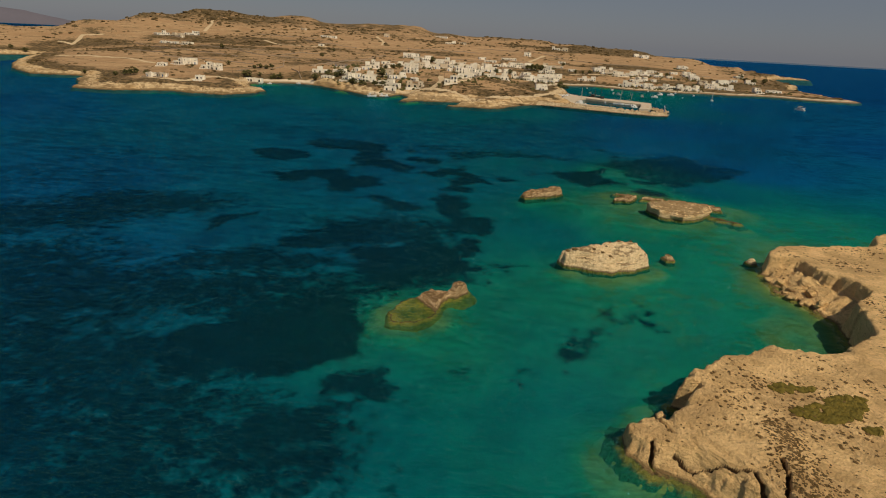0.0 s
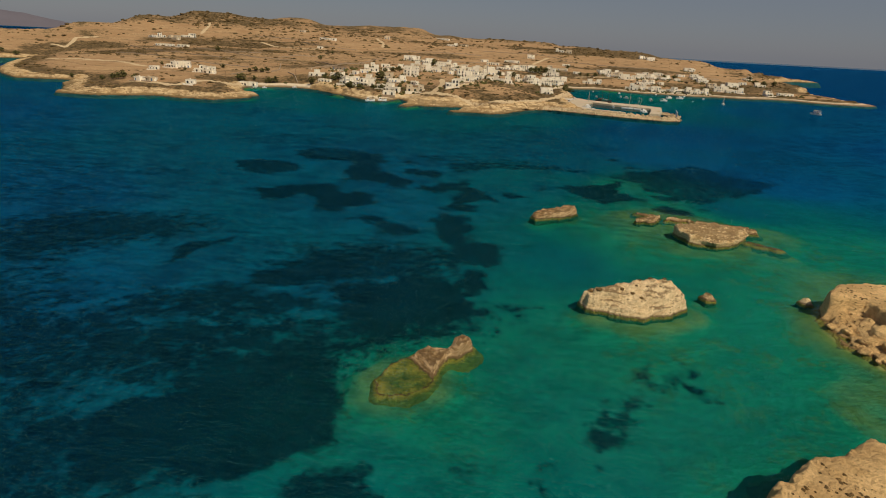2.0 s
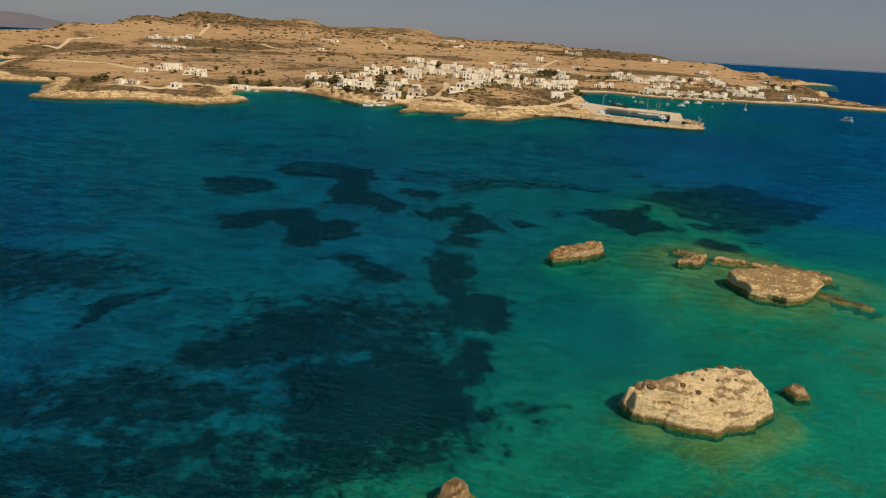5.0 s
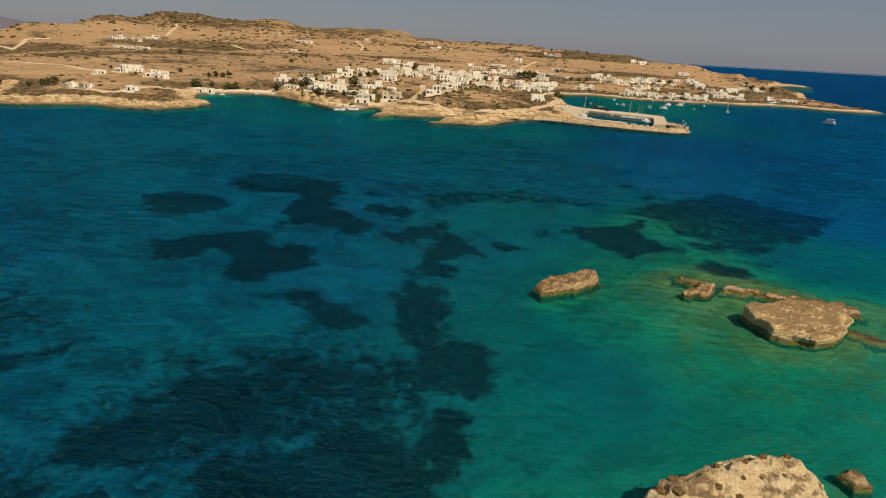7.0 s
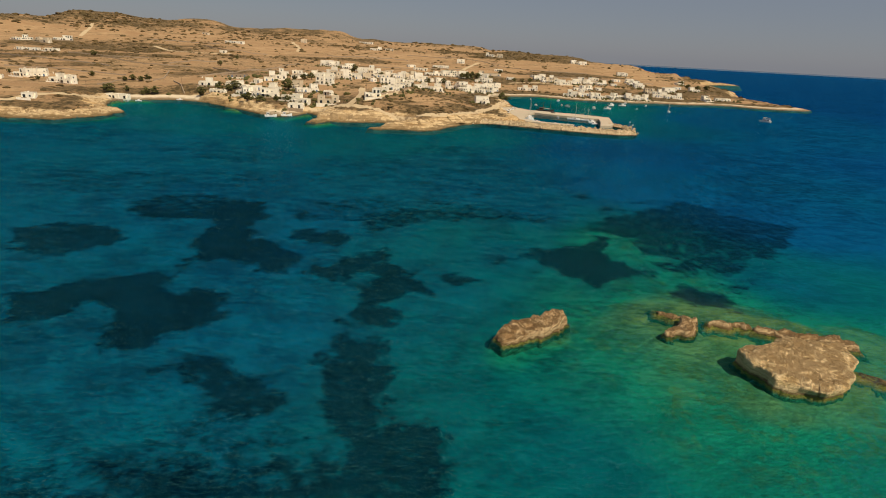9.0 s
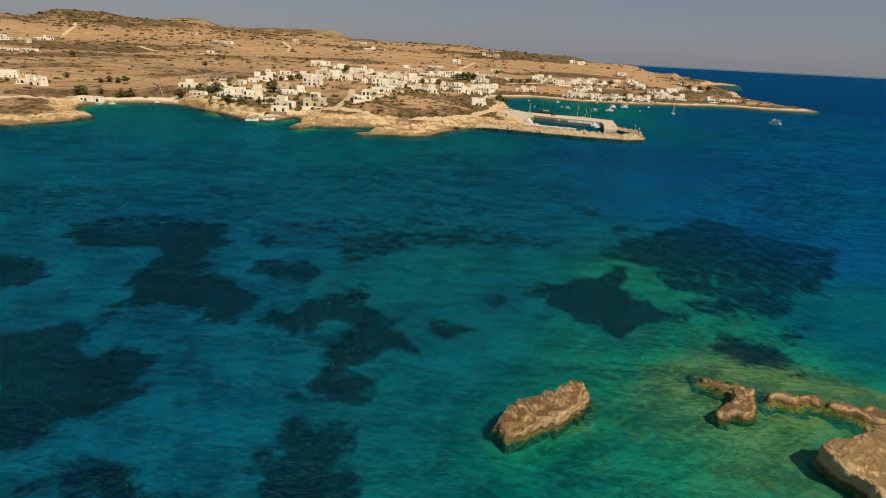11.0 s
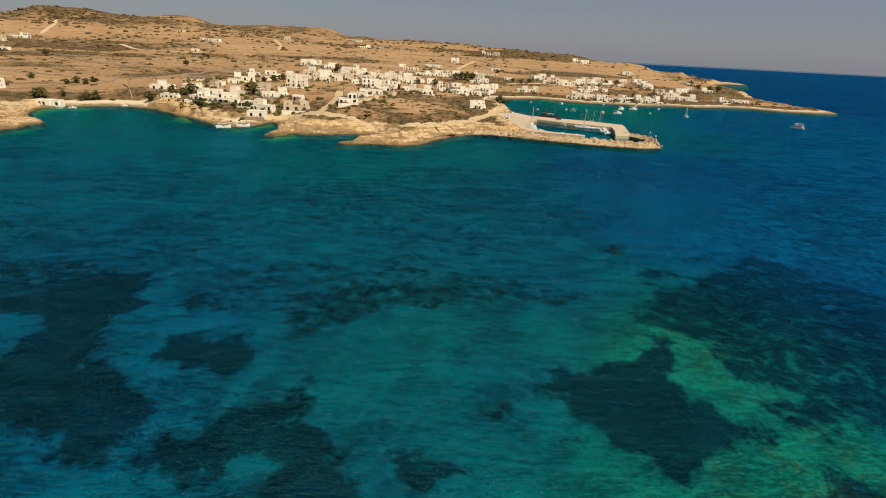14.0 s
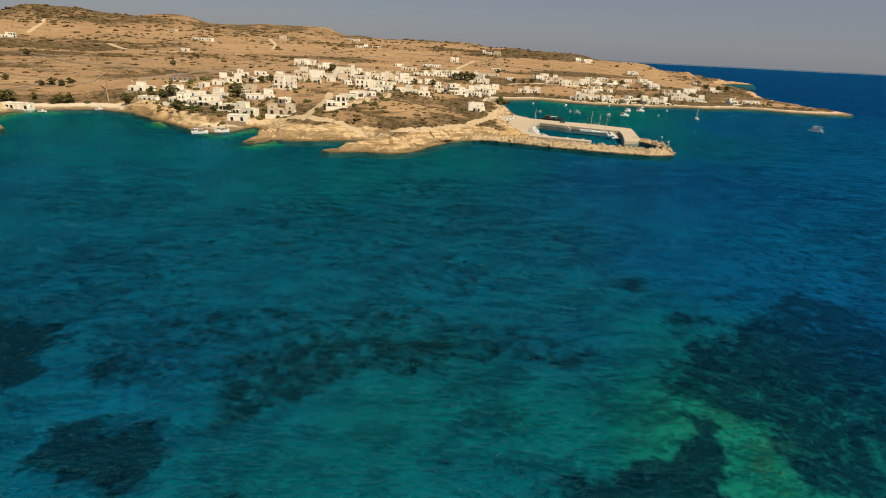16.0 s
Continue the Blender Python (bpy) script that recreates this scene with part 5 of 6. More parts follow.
def house(x, y, z, w, h, turn, seed, detail, wall, label):
    """A Cycladic house of whitewashed cubes, its front to local -y, with openings, stairs and terrace."""
    rnd = random.Random(seed)
    root = tagged(new("house"), label, "house", group="village houses")
    root.matrix_basis = pose(x, y, z, 0, 0, turn)
    floors = max(1, min(3, round(h / 3.9)))
    fh = max(2.7, min(3.3, h / floors))
    n = max(1, min(4, round(w / 6.5)))
    bw = w / n
    win, door = rnd.choice(WINDOWS), rnd.choice(DOORS)
    heights = [floors if rnd.random() < 0.42 else max(1, floors - 1) for _ in range(n)]
    heights[rnd.randrange(n)] = floors
    for i in range(n):
        x0, x1 = -w / 2 + i * bw, -w / 2 + (i + 1) * bw
        y0 = rnd.uniform(0, 1.6)
        deep = rnd.uniform(5.5, 8.0)
        for k in range(heights[i]):
            back = (1.8 if k and rnd.random() < 0.5 else 0.0)
            inset = 0.004 * k + 0.003 * i
            bm = bmesh.new()
            block(bm, x0 + inset, x1 - inset, y0 + back, y0 + deep - inset, -2.2 if k == 0 else k * fh - 0.38, (k + 1) * fh + (0.4 if k == heights[i] - 1 else 0))
            part("ground_floor" if k == 0 else "upper_floor", bm, wall, root)
            m = max(1, int(bw / 3.0))
            for j in range(m):
                cx = x0 + (j + 0.5) * bw / m
                if k == 0 and j == (seed + i) % m:
                    part_of("door", door, root, pose(cx, y0 + back - 0.004, 0.15))
                elif rnd.random() < 0.55:
                    part_of("window", rnd.choice((win, win, DOORS[1])) if k else win, root, pose(cx, y0 + back - 0.004, k * fh + (0.95 if k == 0 else 0.35)))
            if detail and i in (0, n - 1):
                s = -1 if i == 0 else 1
                part_of("window", win, root, pose((x0 if s < 0 else x1) - s * (inset - 0.004), y0 + deep * 0.5, k * fh + 0.95, 0, 0, -90 if s < 0 else 90))
            if back and detail:
                part("balcony_wall", boxes((x0 + 0.1, x1 - 0.1, y0 + 0.02, y0 + 0.22, k * fh + 0.01, k * fh + 0.9)), wall, root)
    if detail and rnd.random() < 0.75:
        d = rnd.uniform(2.2, 3.5)
        a, b = -w / 2 + 0.3, -w / 2 + min(w - 0.3, rnd.uniform(4, 8))
        part("pergola_roof", boxes((a, b, -d, -0.05, 2.6, 2.75)), rnd.choice((M_WHITE, M_WOODBROWN, M_CANVAS)), root)
        for cx in (a + 0.15, (a + b) / 2, b - 0.15):
            part("post", boxes((cx - 0.13, cx + 0.13, -d + 0.05, -d + 0.31, -1.8, 2.6)), M_WHITE, root)
    if detail:
        part("terrace_wall", boxes((-w / 2 - 0.6, w / 2 + 0.8, -4.6, -4.3, -2.4, 0.55), (-w / 2 - 0.6, -w / 2 - 0.3, -4.3, -0.1, -2.4, 0.55)), rnd.choice((M_WHITE, M_STONE_WALL)), root)
        cx = rnd.uniform(-w / 3, w / 3)
        part("chimney", boxes((cx - 0.3, cx + 0.3, 3.2, 3.8, fh * floors - 0.2, fh * floors + 1.0), (cx - 0.4, cx + 0.4, 3.1, 3.9, fh * floors + 1.0, fh * floors + 1.1)), wall, root)
        if rnd.random() < 0.6:
            m = 8
            part("stairs", boxes(*[(w / 2 + 0.01, w / 2 + 1.0, 0.4 + q * 0.32, 0.72 + q * 0.32, -2.0, 0.18 + q * fh / m) for q in range(m)]), M_WHITE, root)
    return root


BAY_HOUSES = [(x, y, min(w, 19), min(h, 7.0)) for x, y, w, h in BAY_HOUSES]
CAPE_HOUSES = [(x, y, min(w, 19), min(h, 6.6)) for x, y, w, h in CAPE_HOUSES]
_fill = random.Random(52)
BETWEEN_HOUSES = []
for _x, _y, _w, _h in UPPER_HOUSES + MIDDLE_HOUSES + BAY_HOUSES + BAY_HOUSES + CAPE_HOUSES + SHORE_HOUSES[8:]:
    _a = _x + _fill.choice((-1, 1)) * _fill.uniform(11, 19), _y + _fill.uniform(-6, 22)
    if all(math.hypot(_a[0] - r[0], _a[1] - r[1]) > 9.5 for r in SHORE_HOUSES + QUAY_HOUSES + UPPER_HOUSES + MIDDLE_HOUSES + BAY_HOUSES + CAPE_HOUSES + BETWEEN_HOUSES):
        BETWEEN_HOUSES.append((*_a, _fill.uniform(6.5, 12), _fill.uniform(3.2, 6.2)))
_ground = land(np.array([r[0] for r in BETWEEN_HOUSES]), np.array([r[1] for r in BETWEEN_HOUSES]))
BETWEEN_HOUSES = [r for r, d, p in zip(BETWEEN_HOUSES, _ground[1], _ground[3]) if d > 16 and p < 0.05]
LABELS = ["whitewashed cubic house with flat roof and small windows", "white flat-roofed island house with blue shutters", "white two-level house with terraces above the sea",
          "low white cubic house among dry fields"]
_n = 0
for _rows, _detail in ((WEST_HOUSES, True), (SHORE_HOUSES, True), (QUAY_HOUSES, True), (UPPER_HOUSES, True), (MIDDLE_HOUSES, True), (HILL_HOUSES, False), (BAY_HOUSES, True), (CAPE_HOUSES, True), (BETWEEN_HOUSES, False)):
    _zs = ground_at([r[0] for r in _rows], [r[1] for r in _rows])
    for (_x, _y, _w, _h), _z in zip(_rows, _zs):
        _n += 1
        _rnd = random.Random(_n * 7)
        _wall = M_STONE_WALL if (_x, _y) == (-21, 678) else (M_CREAM if _rnd.random() < 0.09 else M_WHITE)
        _lab = "unfinished grey stone house with flat roof" if _wall is M_STONE_WALL else ("cream-plastered flat-roofed house with terrace" if _wall is M_CREAM else (LABELS[3] if _rows is HILL_HOUSES else LABELS[2] if _h > 6 else LABELS[_n % 2]))
        house(_x, _y, float(_z) + 0.1, _w, _h, _rnd.uniform(-34, 14), _n, _detail, _wall, _lab)

# ---- trees and scrub ----
WEST_TREES = [(-275, 603, 4.3), (-222, 544, 4.5), (-217, 554, 5.2), (-211, 550, 5.8), (-208, 553, 6.5), (-195, 545, 4.4), (-121, 614, 5.5), (-122, 681, 3.8), (-108, 680, 4.5), (-107, 624, 4.8), (-226, 709, 4.0), (-191, 675, 3.8), (-155, 655, 4.4), (-505, 901, 6.7), (-486, 899, 6.7)]
TREES = [(26, 609, 10.1), (-19, 621, 7.7), (-32, 618, 7.2), (-24, 612, 5.7), (-46, 610, 7.1), (-5, 561, 7.5), (4, 552, 5.6), (17, 548, 4.8), (25, 557, 4.9), (6, 614, 4.2), (9, 602, 4.6), (42, 667, 6.2), (49, 666, 6.7), (58, 663, 5.2), (33, 669, 5.2), (98, 931, 6.4), (114, 862, 8.8), (141, 797, 6.7), (192, 831, 6.4), (205, 826, 7.1), (185, 848, 6.5), (164, 865, 5.2), (91, 776, 4.5), (197, 775, 6.5), (215, 768, 7.8), (156, 701, 7.9), (159, 691, 5.6)]
BAY_TREES = [(254, 663, 9.5), (285, 729, 12.7), (279, 871, 10.9), (288, 873, 10.9), (295, 871, 9.4), (264, 901, 8.0), (274, 879, 7.8), (293, 809, 7.2), (353, 929, 6.9), (491, 884, 7.1), (486, 846, 6.8), (505, 848, 6.9), (560, 861, 7.2), (538, 759, 6.4), (676, 881, 8.0), (658, 837, 9.5), (709, 876, 9.2), (711, 942, 7.5), (373, 856, 6.4), (357, 846, 6.2), (348, 855, 6.3), (472, 758, 5.3), (-94, 616, 4.0), (-85, 621, 7.0), (-91, 618, 6.0), (-117, 611, 8.0), (-123, 683, 4.0), (-116, 683, 5.7), (-109, 682, 4.5), (-104, 685, 5.7), (-159, 714, 5.0), (-203, 878, 7.2), (-40, 908, 5.5), (-53, 828, 6.3)]


def clump(bm, c, r, rnd, flat=0.8, jag=0.35):
    """A jagged tuft of leaves."""
    res = bmesh.ops.create_icosphere(bm, subdivisions=1, radius=1.0)
    for v in res["verts"]:
        v.co *= r * (1 - jag + 2 * jag * rnd.random())
        v.co.z *= flat
        v.co += Vector(c)


def tree_model(seed):
    """A wind-bent tamarisk of unit height."""
    rnd = random.Random(seed)
    root = tagged(new("tree"), "dark green wind-bent tamarisk tree beside white houses", "tree", group="village trees")
    bm = bmesh.new()
    rod(bm, (0, 0, -0.15), (0.03, 0.02, 0.35), 0.06, 0.04, 7)
    for i in range(5):
        a = i * 1.26 + rnd.random()
        rod(bm, (0.03, 0.02, 0.25 + 0.03 * i), (0.28 * math.cos(a), 0.28 * math.sin(a), 0.55 + 0.05 * i), 0.028, 0.012, 5)
    part("trunk", bm, M_BARK, root)
    bm = bmesh.new()
    for i in range(70):
        a, rr, zz = rnd.random() * 6.283, rnd.random() ** 0.5, rnd.random()
        wide = 0.52 * math.sin(math.pi * (0.18 + 0.74 * zz)) * (0.75 + 0.35 * math.sin(3 * a + seed))
        clump(bm, (rr * wide * math.cos(a), rr * wide * math.sin(a), 0.24 + 0.72 * zz), rnd.uniform(0.06, 0.14), rnd, 0.7)
    part("crown", bm, M_LEAF, root)
    return root


_models = [tree_model(s) for s in (3, 8, 14)]
_used = [False] * 3
for _rows in (WEST_TREES, TREES, BAY_TREES):
    _zs = ground_at([r[0] for r in _rows], [r[1] for r in _rows])
    for _i, ((_x, _y, _s), _z) in enumerate(zip(_rows, _zs)):
        _rnd = random.Random(int(_x * 31 + _y))
        _m = Matrix.LocRotScale((_x, _y, float(_z) - 0.05), Euler((0, 0, _rnd.random() * 6.28)), (_s * 1.25, _s * 1.1, _s))
        _k = _i % 3
        if not _used[_k]:
            _models[_k].matrix_basis, _used[_k] = _m, True
        else:
            _t = copy_thing(_models[_k], Matrix.Identity(4))
            _t.matrix_basis = _m


def mounds(name, xs, ys, zs, rs, material, label, flat=0.55, seed=1):
    """Many low leafy mounds in one mesh."""
    rng = np.random.RandomState(seed)
    bm = bmesh.new()
    bmesh.ops.create_icosphere(bm, subdivisions=1, radius=1.0)
    unit = np.array([v.co[:] for v in bm.verts])
    faces = np.array([[v.index for v in f.verts] for f in bm.faces])
    bm.free()
    n, k = len(xs), len(unit)
    jag = 0.72 + 0.56 * rng.rand(n, k, 1)
    co = unit[None] * jag * np.asarray(rs)[:, None, None] * np.array([1, 1, flat])
    a = rng.rand(n) * 6.283
    st = 0.75 + 0.6 * rng.rand(n)
    ca, sa = np.cos(a)[:, None], np.sin(a)[:, None]
    X, Y = co[:, :, 0] * st[:, None], co[:, :, 1]
    co = np.stack([X * ca - Y * sa + np.asarray(xs)[:, None], X * sa + Y * ca + np.asarray(ys)[:, None], co[:, :, 2] + np.asarray(zs)[:, None]], -1)
    fs = (faces[None] + (np.arange(n) * k)[:, None, None]).reshape(-1, 3)
    me = bpy.data.meshes.new(name)
    me.from_pydata(co.reshape(-1, 3).tolist(), [], fs.tolist())
    me.materials.append(material)
    return tagged(new(name, me), label, "scrub", kind="stuff")


_rng = np.random.RandomState(4)
_xs = 120 + (_rng.rand(26000) * 2 - 1) * 1050
_ys = 470 + _rng.rand(26000) ** 1.2 * 900
_h, _d, _f, _p, _s, _ = land(_xs, _ys)
_den = 0.36 + 0.4 * smooth(_ys, 850, 1200) + 0.9 * fbm(_xs, _ys, 130, 4, 90) + 0.4 * fbm(_xs, _ys, 30, 2, 91)
_keep = (_d > 14) & (_rng.rand(26000) < np.clip(_den, 0.04, 1) * (1 - 0.88 * _f)) & (_p < 0.1) & (np.abs(_xs - 120) < 420 + (_ys - 440) * 0.86)
_r = (0.8 + 2.0 * _rng.rand(26000) ** 2.2) * (1 + (_ys - 450) / 900)
mounds("scrub", _xs[_keep], _ys[_keep], _h[_keep], _r[_keep], M_SCRUB, "low brown dry scrub scattered over the island slopes", 0.5, 5)

_rng = np.random.RandomState(21)
_a, _q = _rng.rand(260) * 6.283, np.sqrt(_rng.rand(260))
_xs, _ys = 135 + 62 * _q * np.cos(_a), 527 + 48 * _q * np.sin(_a)
_h, _d, _f, _p, _s, _ = land(_xs, _ys)
_keep = (_d > 16) & (_p < 0.05)
mounds("scrub_hummock", _xs[_keep], _ys[_keep], _h[_keep], (1.0 + 1.6 * _rng.rand(260))[_keep], M_SCRUB, "wide dark hummocks of thorny scrub on the sandy point", 0.3, 22)

_rng = np.random.RandomState(33)
_spots = np.array([(r[0], r[1]) for rows in (SHORE_HOUSES, QUAY_HOUSES, UPPER_HOUSES, MIDDLE_HOUSES, BAY_HOUSES, CAPE_HOUSES) for r in rows], float)
_pick = _rng.randint(0, len(_spots), 1700)
_xs, _ys = _spots[_pick, 0] + _rng.randn(1700) * 10, _spots[_pick, 1] - 3.5 + _rng.randn(1700) * 7
_h, _d, _f, _p, _s, _ = land(_xs, _ys)
_keep = (_d > 8) & (_p < 0.1)
mounds("garden_shrub", _xs[_keep], _ys[_keep], _h[_keep] + 0.4, (0.7 + 1.6 * _rng.rand(1700) ** 2)[_keep], M_LEAF, "dark green garden shrubs and hedges between white houses", 0.8, 34)

# ---- caves in the sea cliff ----
def cave_roof(cx, cy, ux, uy, half, deep):
    """The rock that bridges a sea cave: an arched ceiling under the level ground."""
    bm = bmesh.new()
    rows = []
    n = 14
    for i in range(9):
        s = -1.2 + (deep + 0.8 + 1.2) * i / 8
        ring = []
        for j in range(n + 1):
            a = math.pi * j / n
            off = -half * 1.02 * math.cos(a)
            x, y = cx + ux * s + uy * off, cy + uy * s - ux * off
            top = float(land(np.array([x]), np.array([y]), True)[0][0]) + 0.15
            low = min(top - 0.5, -0.2 + (half * 0.85) * math.sin(a) * (1 - 0.05 * i) + 0.25 * vnoise(np.array([s]), np.array([j * 0.7]))[0])
            ring.append((bm.verts.new((x, y, top)), bm.verts.new((x, y, low))))
        rows.append(ring)
    for a, b in zip(rows, rows[1:]):
        for j in range(n):
            bm.faces.new((a[j][0], a[j + 1][0], b[j + 1][0], b[j][0]))
            bm.faces.new((a[j][1], b[j][1], b[j + 1][1], a[j + 1][1]))
    for r in (rows[0], rows[-1]):
        for j in range(n):
            bm.faces.new((r[j][0], r[j][1], r[j + 1][1], r[j + 1][0]))
    bmesh.ops.recalc_face_normals(bm, faces=bm.faces[:])
    me = link_mesh("rock_arch", bm, M_LAND)
    me.attributes.new("shore", "FLOAT", "POINT").data.foreach_set("value", np.ones(len(me.vertices), np.float32))
    return tagged(new("rock_arch", me), "pale limestone arch over a dark sea cave", "rock arch")


for _c in CAVES:
    cave_roof(*_c)

# ---- dry-stone walls, poles ----
WALLS = [[(-98, 679), (-93, 701), (-99, 764)], [(-133, 639), (-128, 683), (-101, 683)], [(-111, 831), (-88, 876), (-49, 885)], [(-39, 699), (-24, 752), (9, 836), (43, 912)],
         [(-78, 670), (-62, 628)], [(-98, 1065), (-59, 1002), (-3, 1002)], [(89, 1060), (139, 1051), (226, 1044)], [(243, 1136), (334, 1099), (402, 1060)]]
WALLS_FAR = [[(-192, 863), (-133, 818), (-84, 805)], [(376, 1045), (459, 1005), (543, 989)], [(-247, 925), (-188, 880), (-142, 868)], [(-188, 1114), (-104, 1101), (-79, 1091)],
             [(-356, 965), (-273, 861), (-162, 781)], [(85, 531), (108, 541), (146, 655)], [(-250, 760), (-180, 740), (-130, 720)], [(150, 940), (230, 960), (300, 950)],
             [(-20, 800), (60, 820), (140, 900)], [(440, 930), (540, 900), (620, 900)], [(-330, 850), (-260, 800)], [(-60, 700), (-30, 740), (-60, 800)]]


def stone_wall(line):
    pts = []
    for a, b in zip(line, line[1:]):
        n = max(2, int(math.dist(a, b) / 3))
        pts += [(a[0] + (b[0] - a[0]) * i / n, a[1] + (b[1] - a[1]) * i / n) for i in range(n)]
    pts.append(line[-1])
    xs, ys = np.array([p[0] for p in pts], float), np.array([p[1] for p in pts], float)
    xs, ys = xs + 3 * fbm(xs, ys, 30, 2, 71), ys + 3 * fbm(xs, ys, 30, 2, 72)
    zs = ground_at(xs, ys)
    dx, dy = np.gradient(xs), np.gradient(ys)
    q = np.hypot(dx, dy) + 1e-6
    sx, sy = -dy / q * 0.45, dx / q * 0.45
    top = zs + 1.15 + 0.25 * fbm(xs, ys, 4, 2, 73)
    bm = bmesh.new()
    rows = [[bm.verts.new(v) for v in ((x - a, y - b, z - 0.6), (x - a * 0.7, y - b * 0.7, t), (x + a * 0.7, y + b * 0.7, t), (x + a, y + b, z - 0.6))] for x, y, z, t, a, b in zip(xs, ys, zs, top, sx, sy)]
    for a, b in zip(rows, rows[1:]):
        for j in range(3):
            bm.faces.new((a[j], a[j + 1], b[j + 1], b[j]))
    bm.faces.new(rows[0][::-1])
    bm.faces.new(rows[-1])
    bmesh.ops.recalc_face_normals(bm, faces=bm.faces[:])
    tagged(new("stone_wall", link_mesh("stone_wall", bm, M_STONE_WALL)), "low dry-stone field wall across dry slopes", "stone wall", group="field walls")


for _l in WALLS + WALLS_FAR:
    stone_wall(_l)


def pole_thing():
    root = tagged(new("utility_pole"), "thin wooden utility pole among the houses", "utility pole", group="utility poles")
    bm = bmesh.new()
    rod(bm, (0, 0, -0.5), (0, 0, 8.5), 0.14, 0.09, 6)
    part("pole", bm, M_WOODBROWN, root)
    part("crossarm", boxes((-0.8, 0.8, -0.06, 0.06, 7.9, 8.05)), M_WOODBROWN, root)
    return root


_pole = pole_thing()
_pp = [(-66, 640), (68, 532), (60, 590), (95, 600), (140, 690), (-130, 600), (180, 560), (215, 640), (330, 800), (20, 690)]
_pz = ground_at([p[0] for p in _pp], [p[1] for p in _pp])
_pole.matrix_basis = pose(*_pp[0], float(_pz[0]))
for (_x, _y), _z in list(zip(_pp, _pz))[1:]:
    copy_thing(_pole, pose(_x, _y, float(_z), 0, 0, _x * 7 % 180))


def car_thing(paint, label):
    root = tagged(new("car"), label, "car", group="parked cars")
    bm = bmesh.new()
    prof = [(-2.0, 0.35), (-2.0, 0.85), (-1.75, 0.95), (-1.3, 1.45), (0.35, 1.45), (0.95, 0.98), (1.9, 0.85), (2.0, 0.4)]
    sides = [[bm.verts.new((x, y, z)) for x, z in prof] for y in (-0.82, 0.82)]
    bm.faces.new(sides[0][::-1]), bm.faces.new(sides[1])
    for i in range(len(prof)):
        j = (i + 1) % len(prof)
        bm.faces.new((sides[0][i], sides[0][j], sides[1][j], sides[1][i]))
    bmesh.ops.recalc_face_normals(bm, faces=bm.faces[:])
    part("body", bm, paint, root)
    part("windscreen", boxes((0.42, 0.9, -0.84, 0.84, 1.05, 1.38)), M_GLASS, root)
    part("rear_window", boxes((-1.62, -1.3, -0.84, 0.84, 1.05, 1.38)), M_GLASS, root)
    for x in (-1.25, 1.25):
        for y in (-0.8, 0.8):
            bm = bmesh.new()
            rod(bm, (x, y - 0.1, 0.32), (x, y + 0.1, 0.32), 0.32, 0.32, 10)
            part("wheel", bm, M_HULL_DARK, root)
    return root


_car = car_thing(M_HULL_WHITE, "white hatchback car parked on the quay")
_car.matrix_basis = pose(219, 560, 1.7, 0, 0, 40)
for _x, _y, _a in ((224, 566, 40), (229, 572, 45), (212, 540, 60), (207, 520, 10), (236, 585, -30)):
    copy_thing(_car, pose(_x, _y, 1.7, 0, 0, _a))
_dark = car_thing(M_HULL_DARK, "dark pickup-sized car parked on the quay")
_dark.matrix_basis = pose(216, 552, 1.7, 0, 0, 50)
copy_thing(_dark, pose(204, 528, 1.7, 0, 0, 80))
copy_thing(_dark, pose(262, 553, 1.8, 0, 0, -35))

# ---- scrub on the near rocks ----
_rng = np.random.RandomState(9)
_n = 36000
_xs, _ys = 38 + _rng.rand(_n) * 120, -5 + _rng.rand(_n) * 120
_h, _d = head(_xs, _ys)
_den = 0.22 + 0.9 * fbm(_xs, _ys, 9, 3, 95) + 0.30 * smooth(_xs, 52, 60) * smooth(_xs, 74, 66) * smooth(_ys, 44, 50)
_keep = (_d > 2.2 + 3.0 * smooth(_ys, 48, 42)) & (_rng.rand(_n) < _den)
mounds("cushion_scrub", _xs[_keep], _ys[_keep], _h[_keep], (0.07 + 0.27 * _rng.rand(_n) ** 2.2)[_keep], M_CUSHION, "small dry cushion shrubs dotted over the pale headland", 0.6, 10)


def shrub_mat(x, y, rx, ry, n, seed, label):
    """A low dense mat of shrubs on the headland."""
    rng = np.random.RandomState(seed)
    a, r = rng.rand(n) * 6.283, np.sqrt(rng.rand(n))
    xs, ys = x + rx * r * np.cos(a) * (1 + 0.2 * np.sin(3 * a)), y + ry * r * np.sin(a)
    me = mounds("shrub_mat", xs, ys, head(xs, ys)[0], 0.25 + 0.3 * rng.rand(n), M_MAT, label, 0.55, seed)
    return tagged(me, label, "shrub")


def thin_scrub(x, y, rx, ry, n, seed):
    """A thin grey-brown scatter of dry scrub."""
    rng = np.random.RandomState(seed)
    xs, ys = x + rx * rng.randn(n) * 0.6, y + ry * rng.randn(n) * 0.6
    mounds("thin_scrub", xs, ys, head(xs, ys)[0], 0.07 + 0.15 * rng.rand(n), M_CUSHION, "thin grey-brown dry scrub on sandy rock", 0.5, seed)


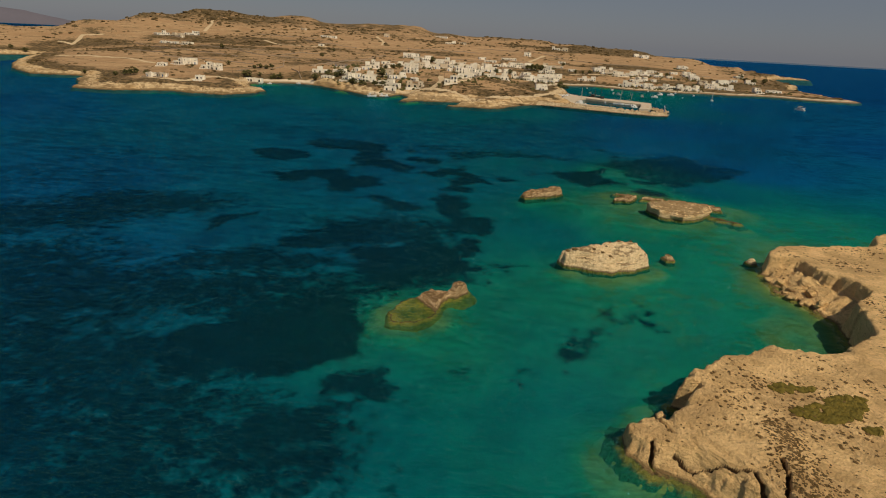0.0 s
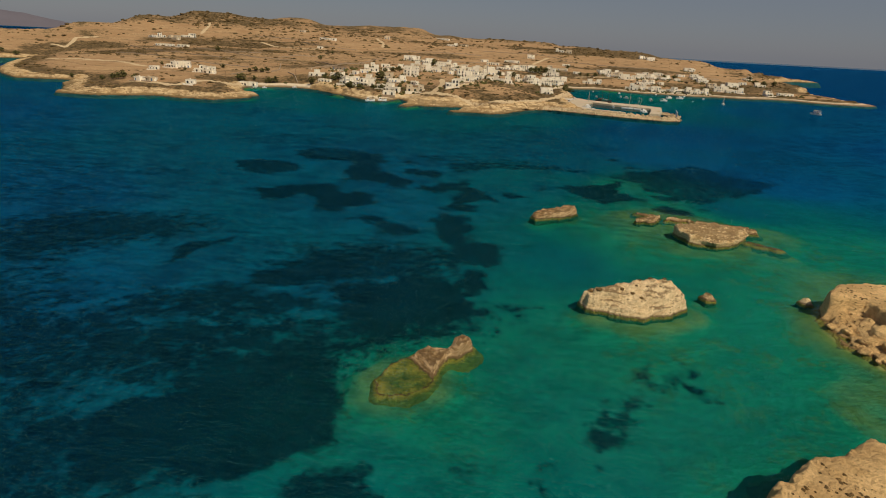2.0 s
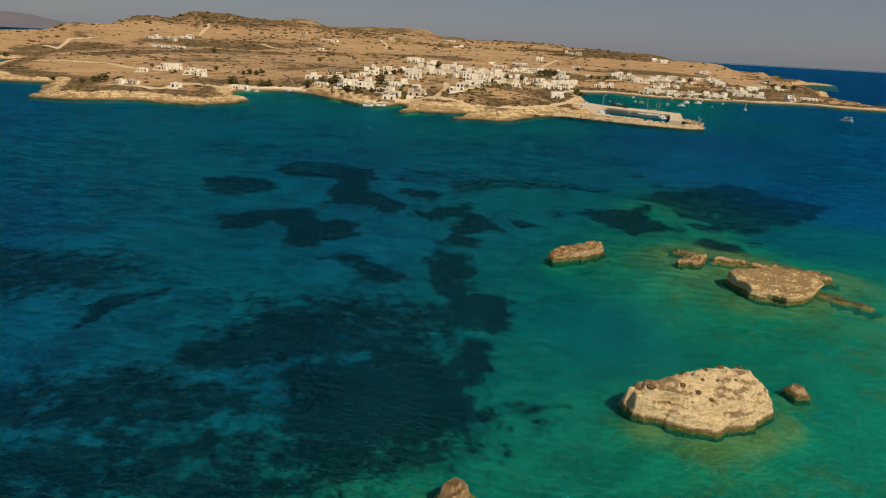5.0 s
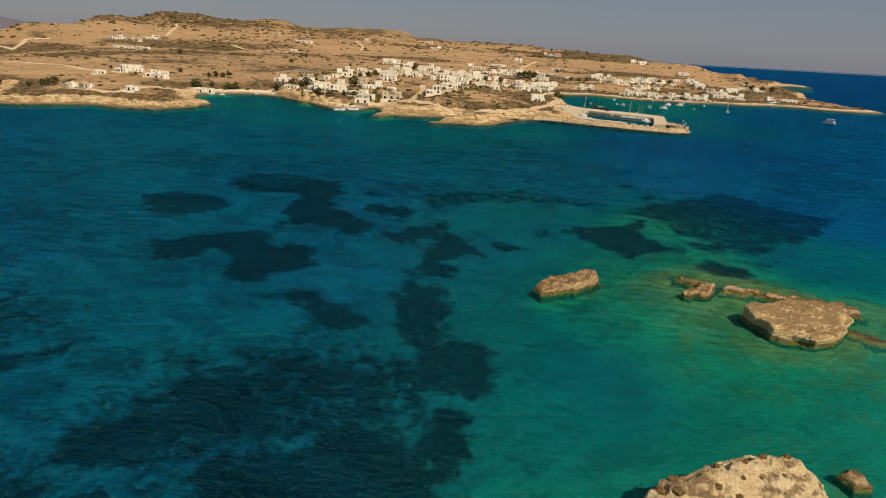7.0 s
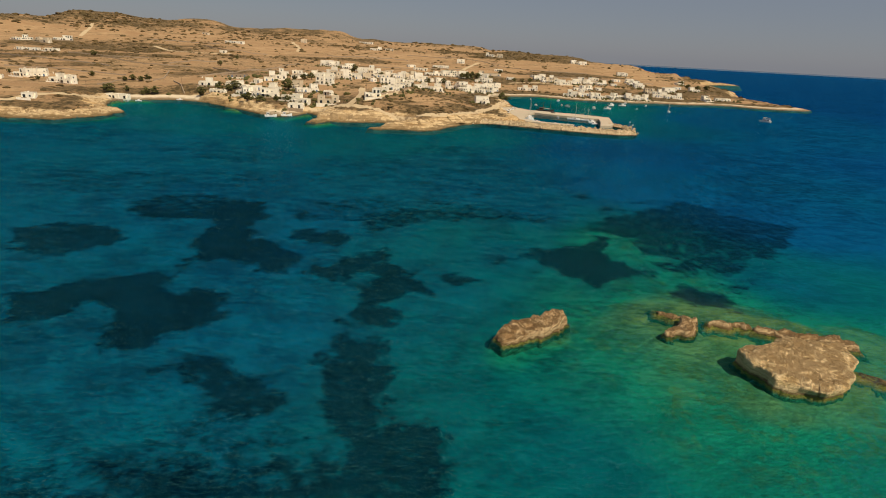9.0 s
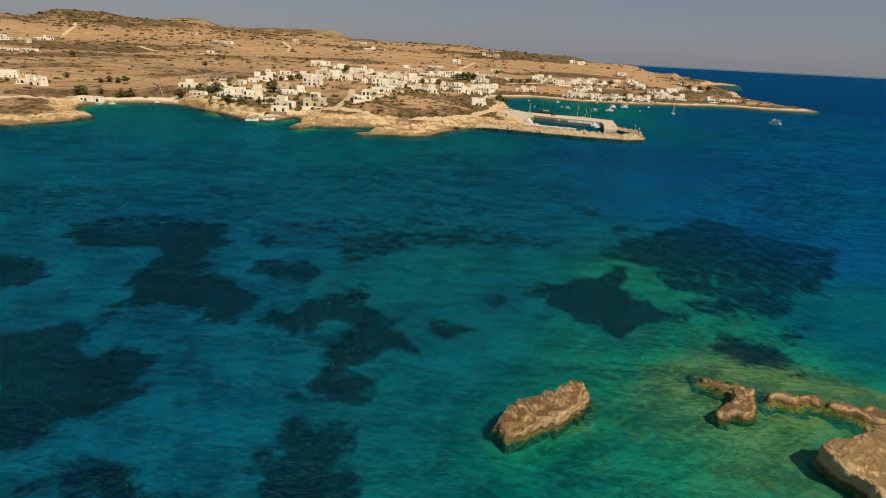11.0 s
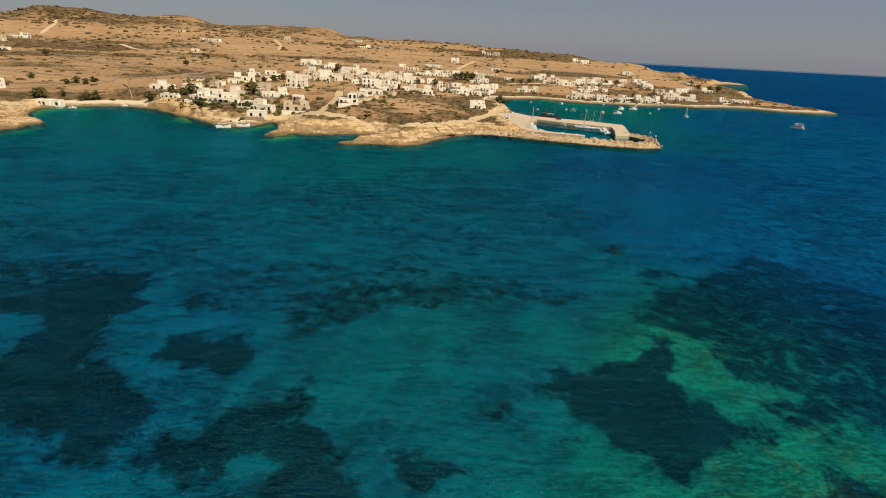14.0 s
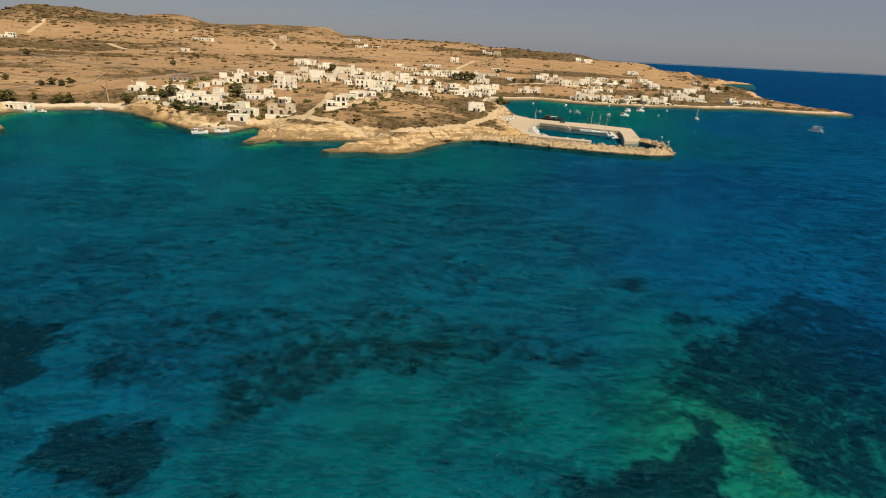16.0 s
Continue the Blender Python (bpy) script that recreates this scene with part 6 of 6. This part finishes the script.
M_MAT = leaf_material("olive_shrub_mat", (0.075, 0.062, 0.012), (0.145, 0.115, 0.026))
shrub_mat(72.5, 48.3, 5.6, 2.0, 420, 3, "dense olive-brown mat of low shrubs on pale rock")
shrub_mat(77, 50.2, 3.2, 1.5, 170, 4, "dense olive-brown mat of low shrubs on pale rock")
shrub_mat(69.5, 54.5, 1.9, 1.2, 70, 5, "small olive-brown shrub patch on pale rock")
shrub_mat(73, 54.0, 1.6, 0.6, 40, 6, "small olive-brown shrub patch on pale rock")
for _i in range(7):
    thin_scrub(62.2 - 0.75 * _i, 46.5 - 2.0 * _i, 2.0 + 0.25 * _i, 1.5, 110, 60 + _i)
shrub_mat(75.4, 44.2, 1.2, 0.8, 40, 7, "small olive-brown shrub patch on pale rock")

from mathutils.bvhtree import BVHTree
_bvh = BVHTree.FromObject(big_rock, bpy.context.evaluated_depsgraph_get())


def cushion(x, y, r, seed, tree):
    hit = tree.ray_cast(Vector((x, y, 30)), Vector((0, 0, -1)))
    if hit[0] is None or hit[0].z < 0.6:
        return
    rnd = random.Random(seed)
    bm = bmesh.new()
    for i in range(9):
        a = rnd.random() * 6.28
        clump(bm, (0.45 * r * math.cos(a) * rnd.random(), 0.45 * r * math.sin(a) * rnd.random(), 0.15 * r), r * rnd.uniform(0.45, 0.7), rnd, 0.7, 0.25)
    ob = new("cushion_shrub", link_mesh("cushion_shrub", bm, M_CUSHION))
    ob.location = hit[0] - Vector((0, 0, 0.05))
    tagged(ob, "round dark cushion shrub growing on pale rock", "shrub", group="cushion shrubs")


_rng = random.Random(77)
for _i, (_x, _y, _r) in enumerate(((58.5, 119, 0.75), (59.2, 121.5, 0.6), (60.2, 118.0, 0.8), (61.6, 121.0, 0.7), (62.6, 116.2, 0.4), (65.6, 118.2, 0.7), (67.5, 116.6, 0.6), (69.3, 118.5, 0.45),
                                   (69.0, 115.2, 0.6), (71.8, 118.4, 0.4), (75.2, 118.6, 0.4), (71.0, 120.6, 0.5), (74.0, 121.0, 0.6), (77.2, 120.6, 0.6), (68, 121.5, 0.6), (65, 121.8, 0.5))):
    cushion(_x, _y, _r, _i, _bvh)

def boulder_thing(x, y, z, r, seed):
    rnd = random.Random(seed)
    bm = bmesh.new()
    bmesh.ops.create_icosphere(bm, subdivisions=3, radius=1.0)
    for v in bm.verts:
        n = noise.fractal(v.co * 1.3 + Vector((seed, 0, 0)), 1.0, 2.0, 4)
        v.co *= 0.85 + 0.35 * n
        v.co.x *= 1.25
        v.co.z *= 0.75
    ob = new("boulder", link_mesh("boulder", bm, M_HEAD, True))
    ob.matrix_basis = Matrix.LocRotScale((x, y, z), Euler((rnd.random() * 0.6, rnd.random() * 0.6, rnd.random() * 6)), (r, r, r))
    tagged(ob, "pale fallen boulder at the foot of the cliff", "boulder", group="fallen boulders")


for _i, (_x, _y, _r) in enumerate(((107.5, 95.5, 1.3), (110.5, 97.5, 1.6), (109.2, 92.5, 1.5), (110, 89.5, 1.2), (109.8, 99.5, 1.4), (110.2, 102.5, 1.2), (111.6, 94.6, 1.3), (108, 98, 0.8), (109, 105, 0.9), (107.6, 92.4, 0.7), (51, 56.4, 1.0), (49.2, 55.8, 0.7))):
    boulder_thing(_x, _y, max(0.1, float(head(np.array([_x]), np.array([_y]))[0][0]) + 0.1), _r, _i + 3)

# ---- far islands ----
def far_island(name, a, b, heights, depth, label):
    n, m = 60, 14
    u, w = np.meshgrid(np.linspace(0, 1, n), np.linspace(-1, 1, m))
    hh = np.interp(u, np.linspace(0, 1, len(heights)), heights) * (1 - w * w) ** 0.8 * (0.92 + 0.12 * fbm(u * 900, w * 200, 90, 4, 5))
    ax, ay = a[0] + (b[0] - a[0]) * u, a[1] + (b[1] - a[1]) * u
    dx, dy = b[0] - a[0], b[1] - a[1]
    q = math.hypot(dx, dy)
    return tagged(sheet(name, ax + dy / q * depth * -w, ay + dx / q * depth * w, hh - 1, M_FAR), label, "island", kind="structure")


# the haze of the distance is put into the hills' base colour
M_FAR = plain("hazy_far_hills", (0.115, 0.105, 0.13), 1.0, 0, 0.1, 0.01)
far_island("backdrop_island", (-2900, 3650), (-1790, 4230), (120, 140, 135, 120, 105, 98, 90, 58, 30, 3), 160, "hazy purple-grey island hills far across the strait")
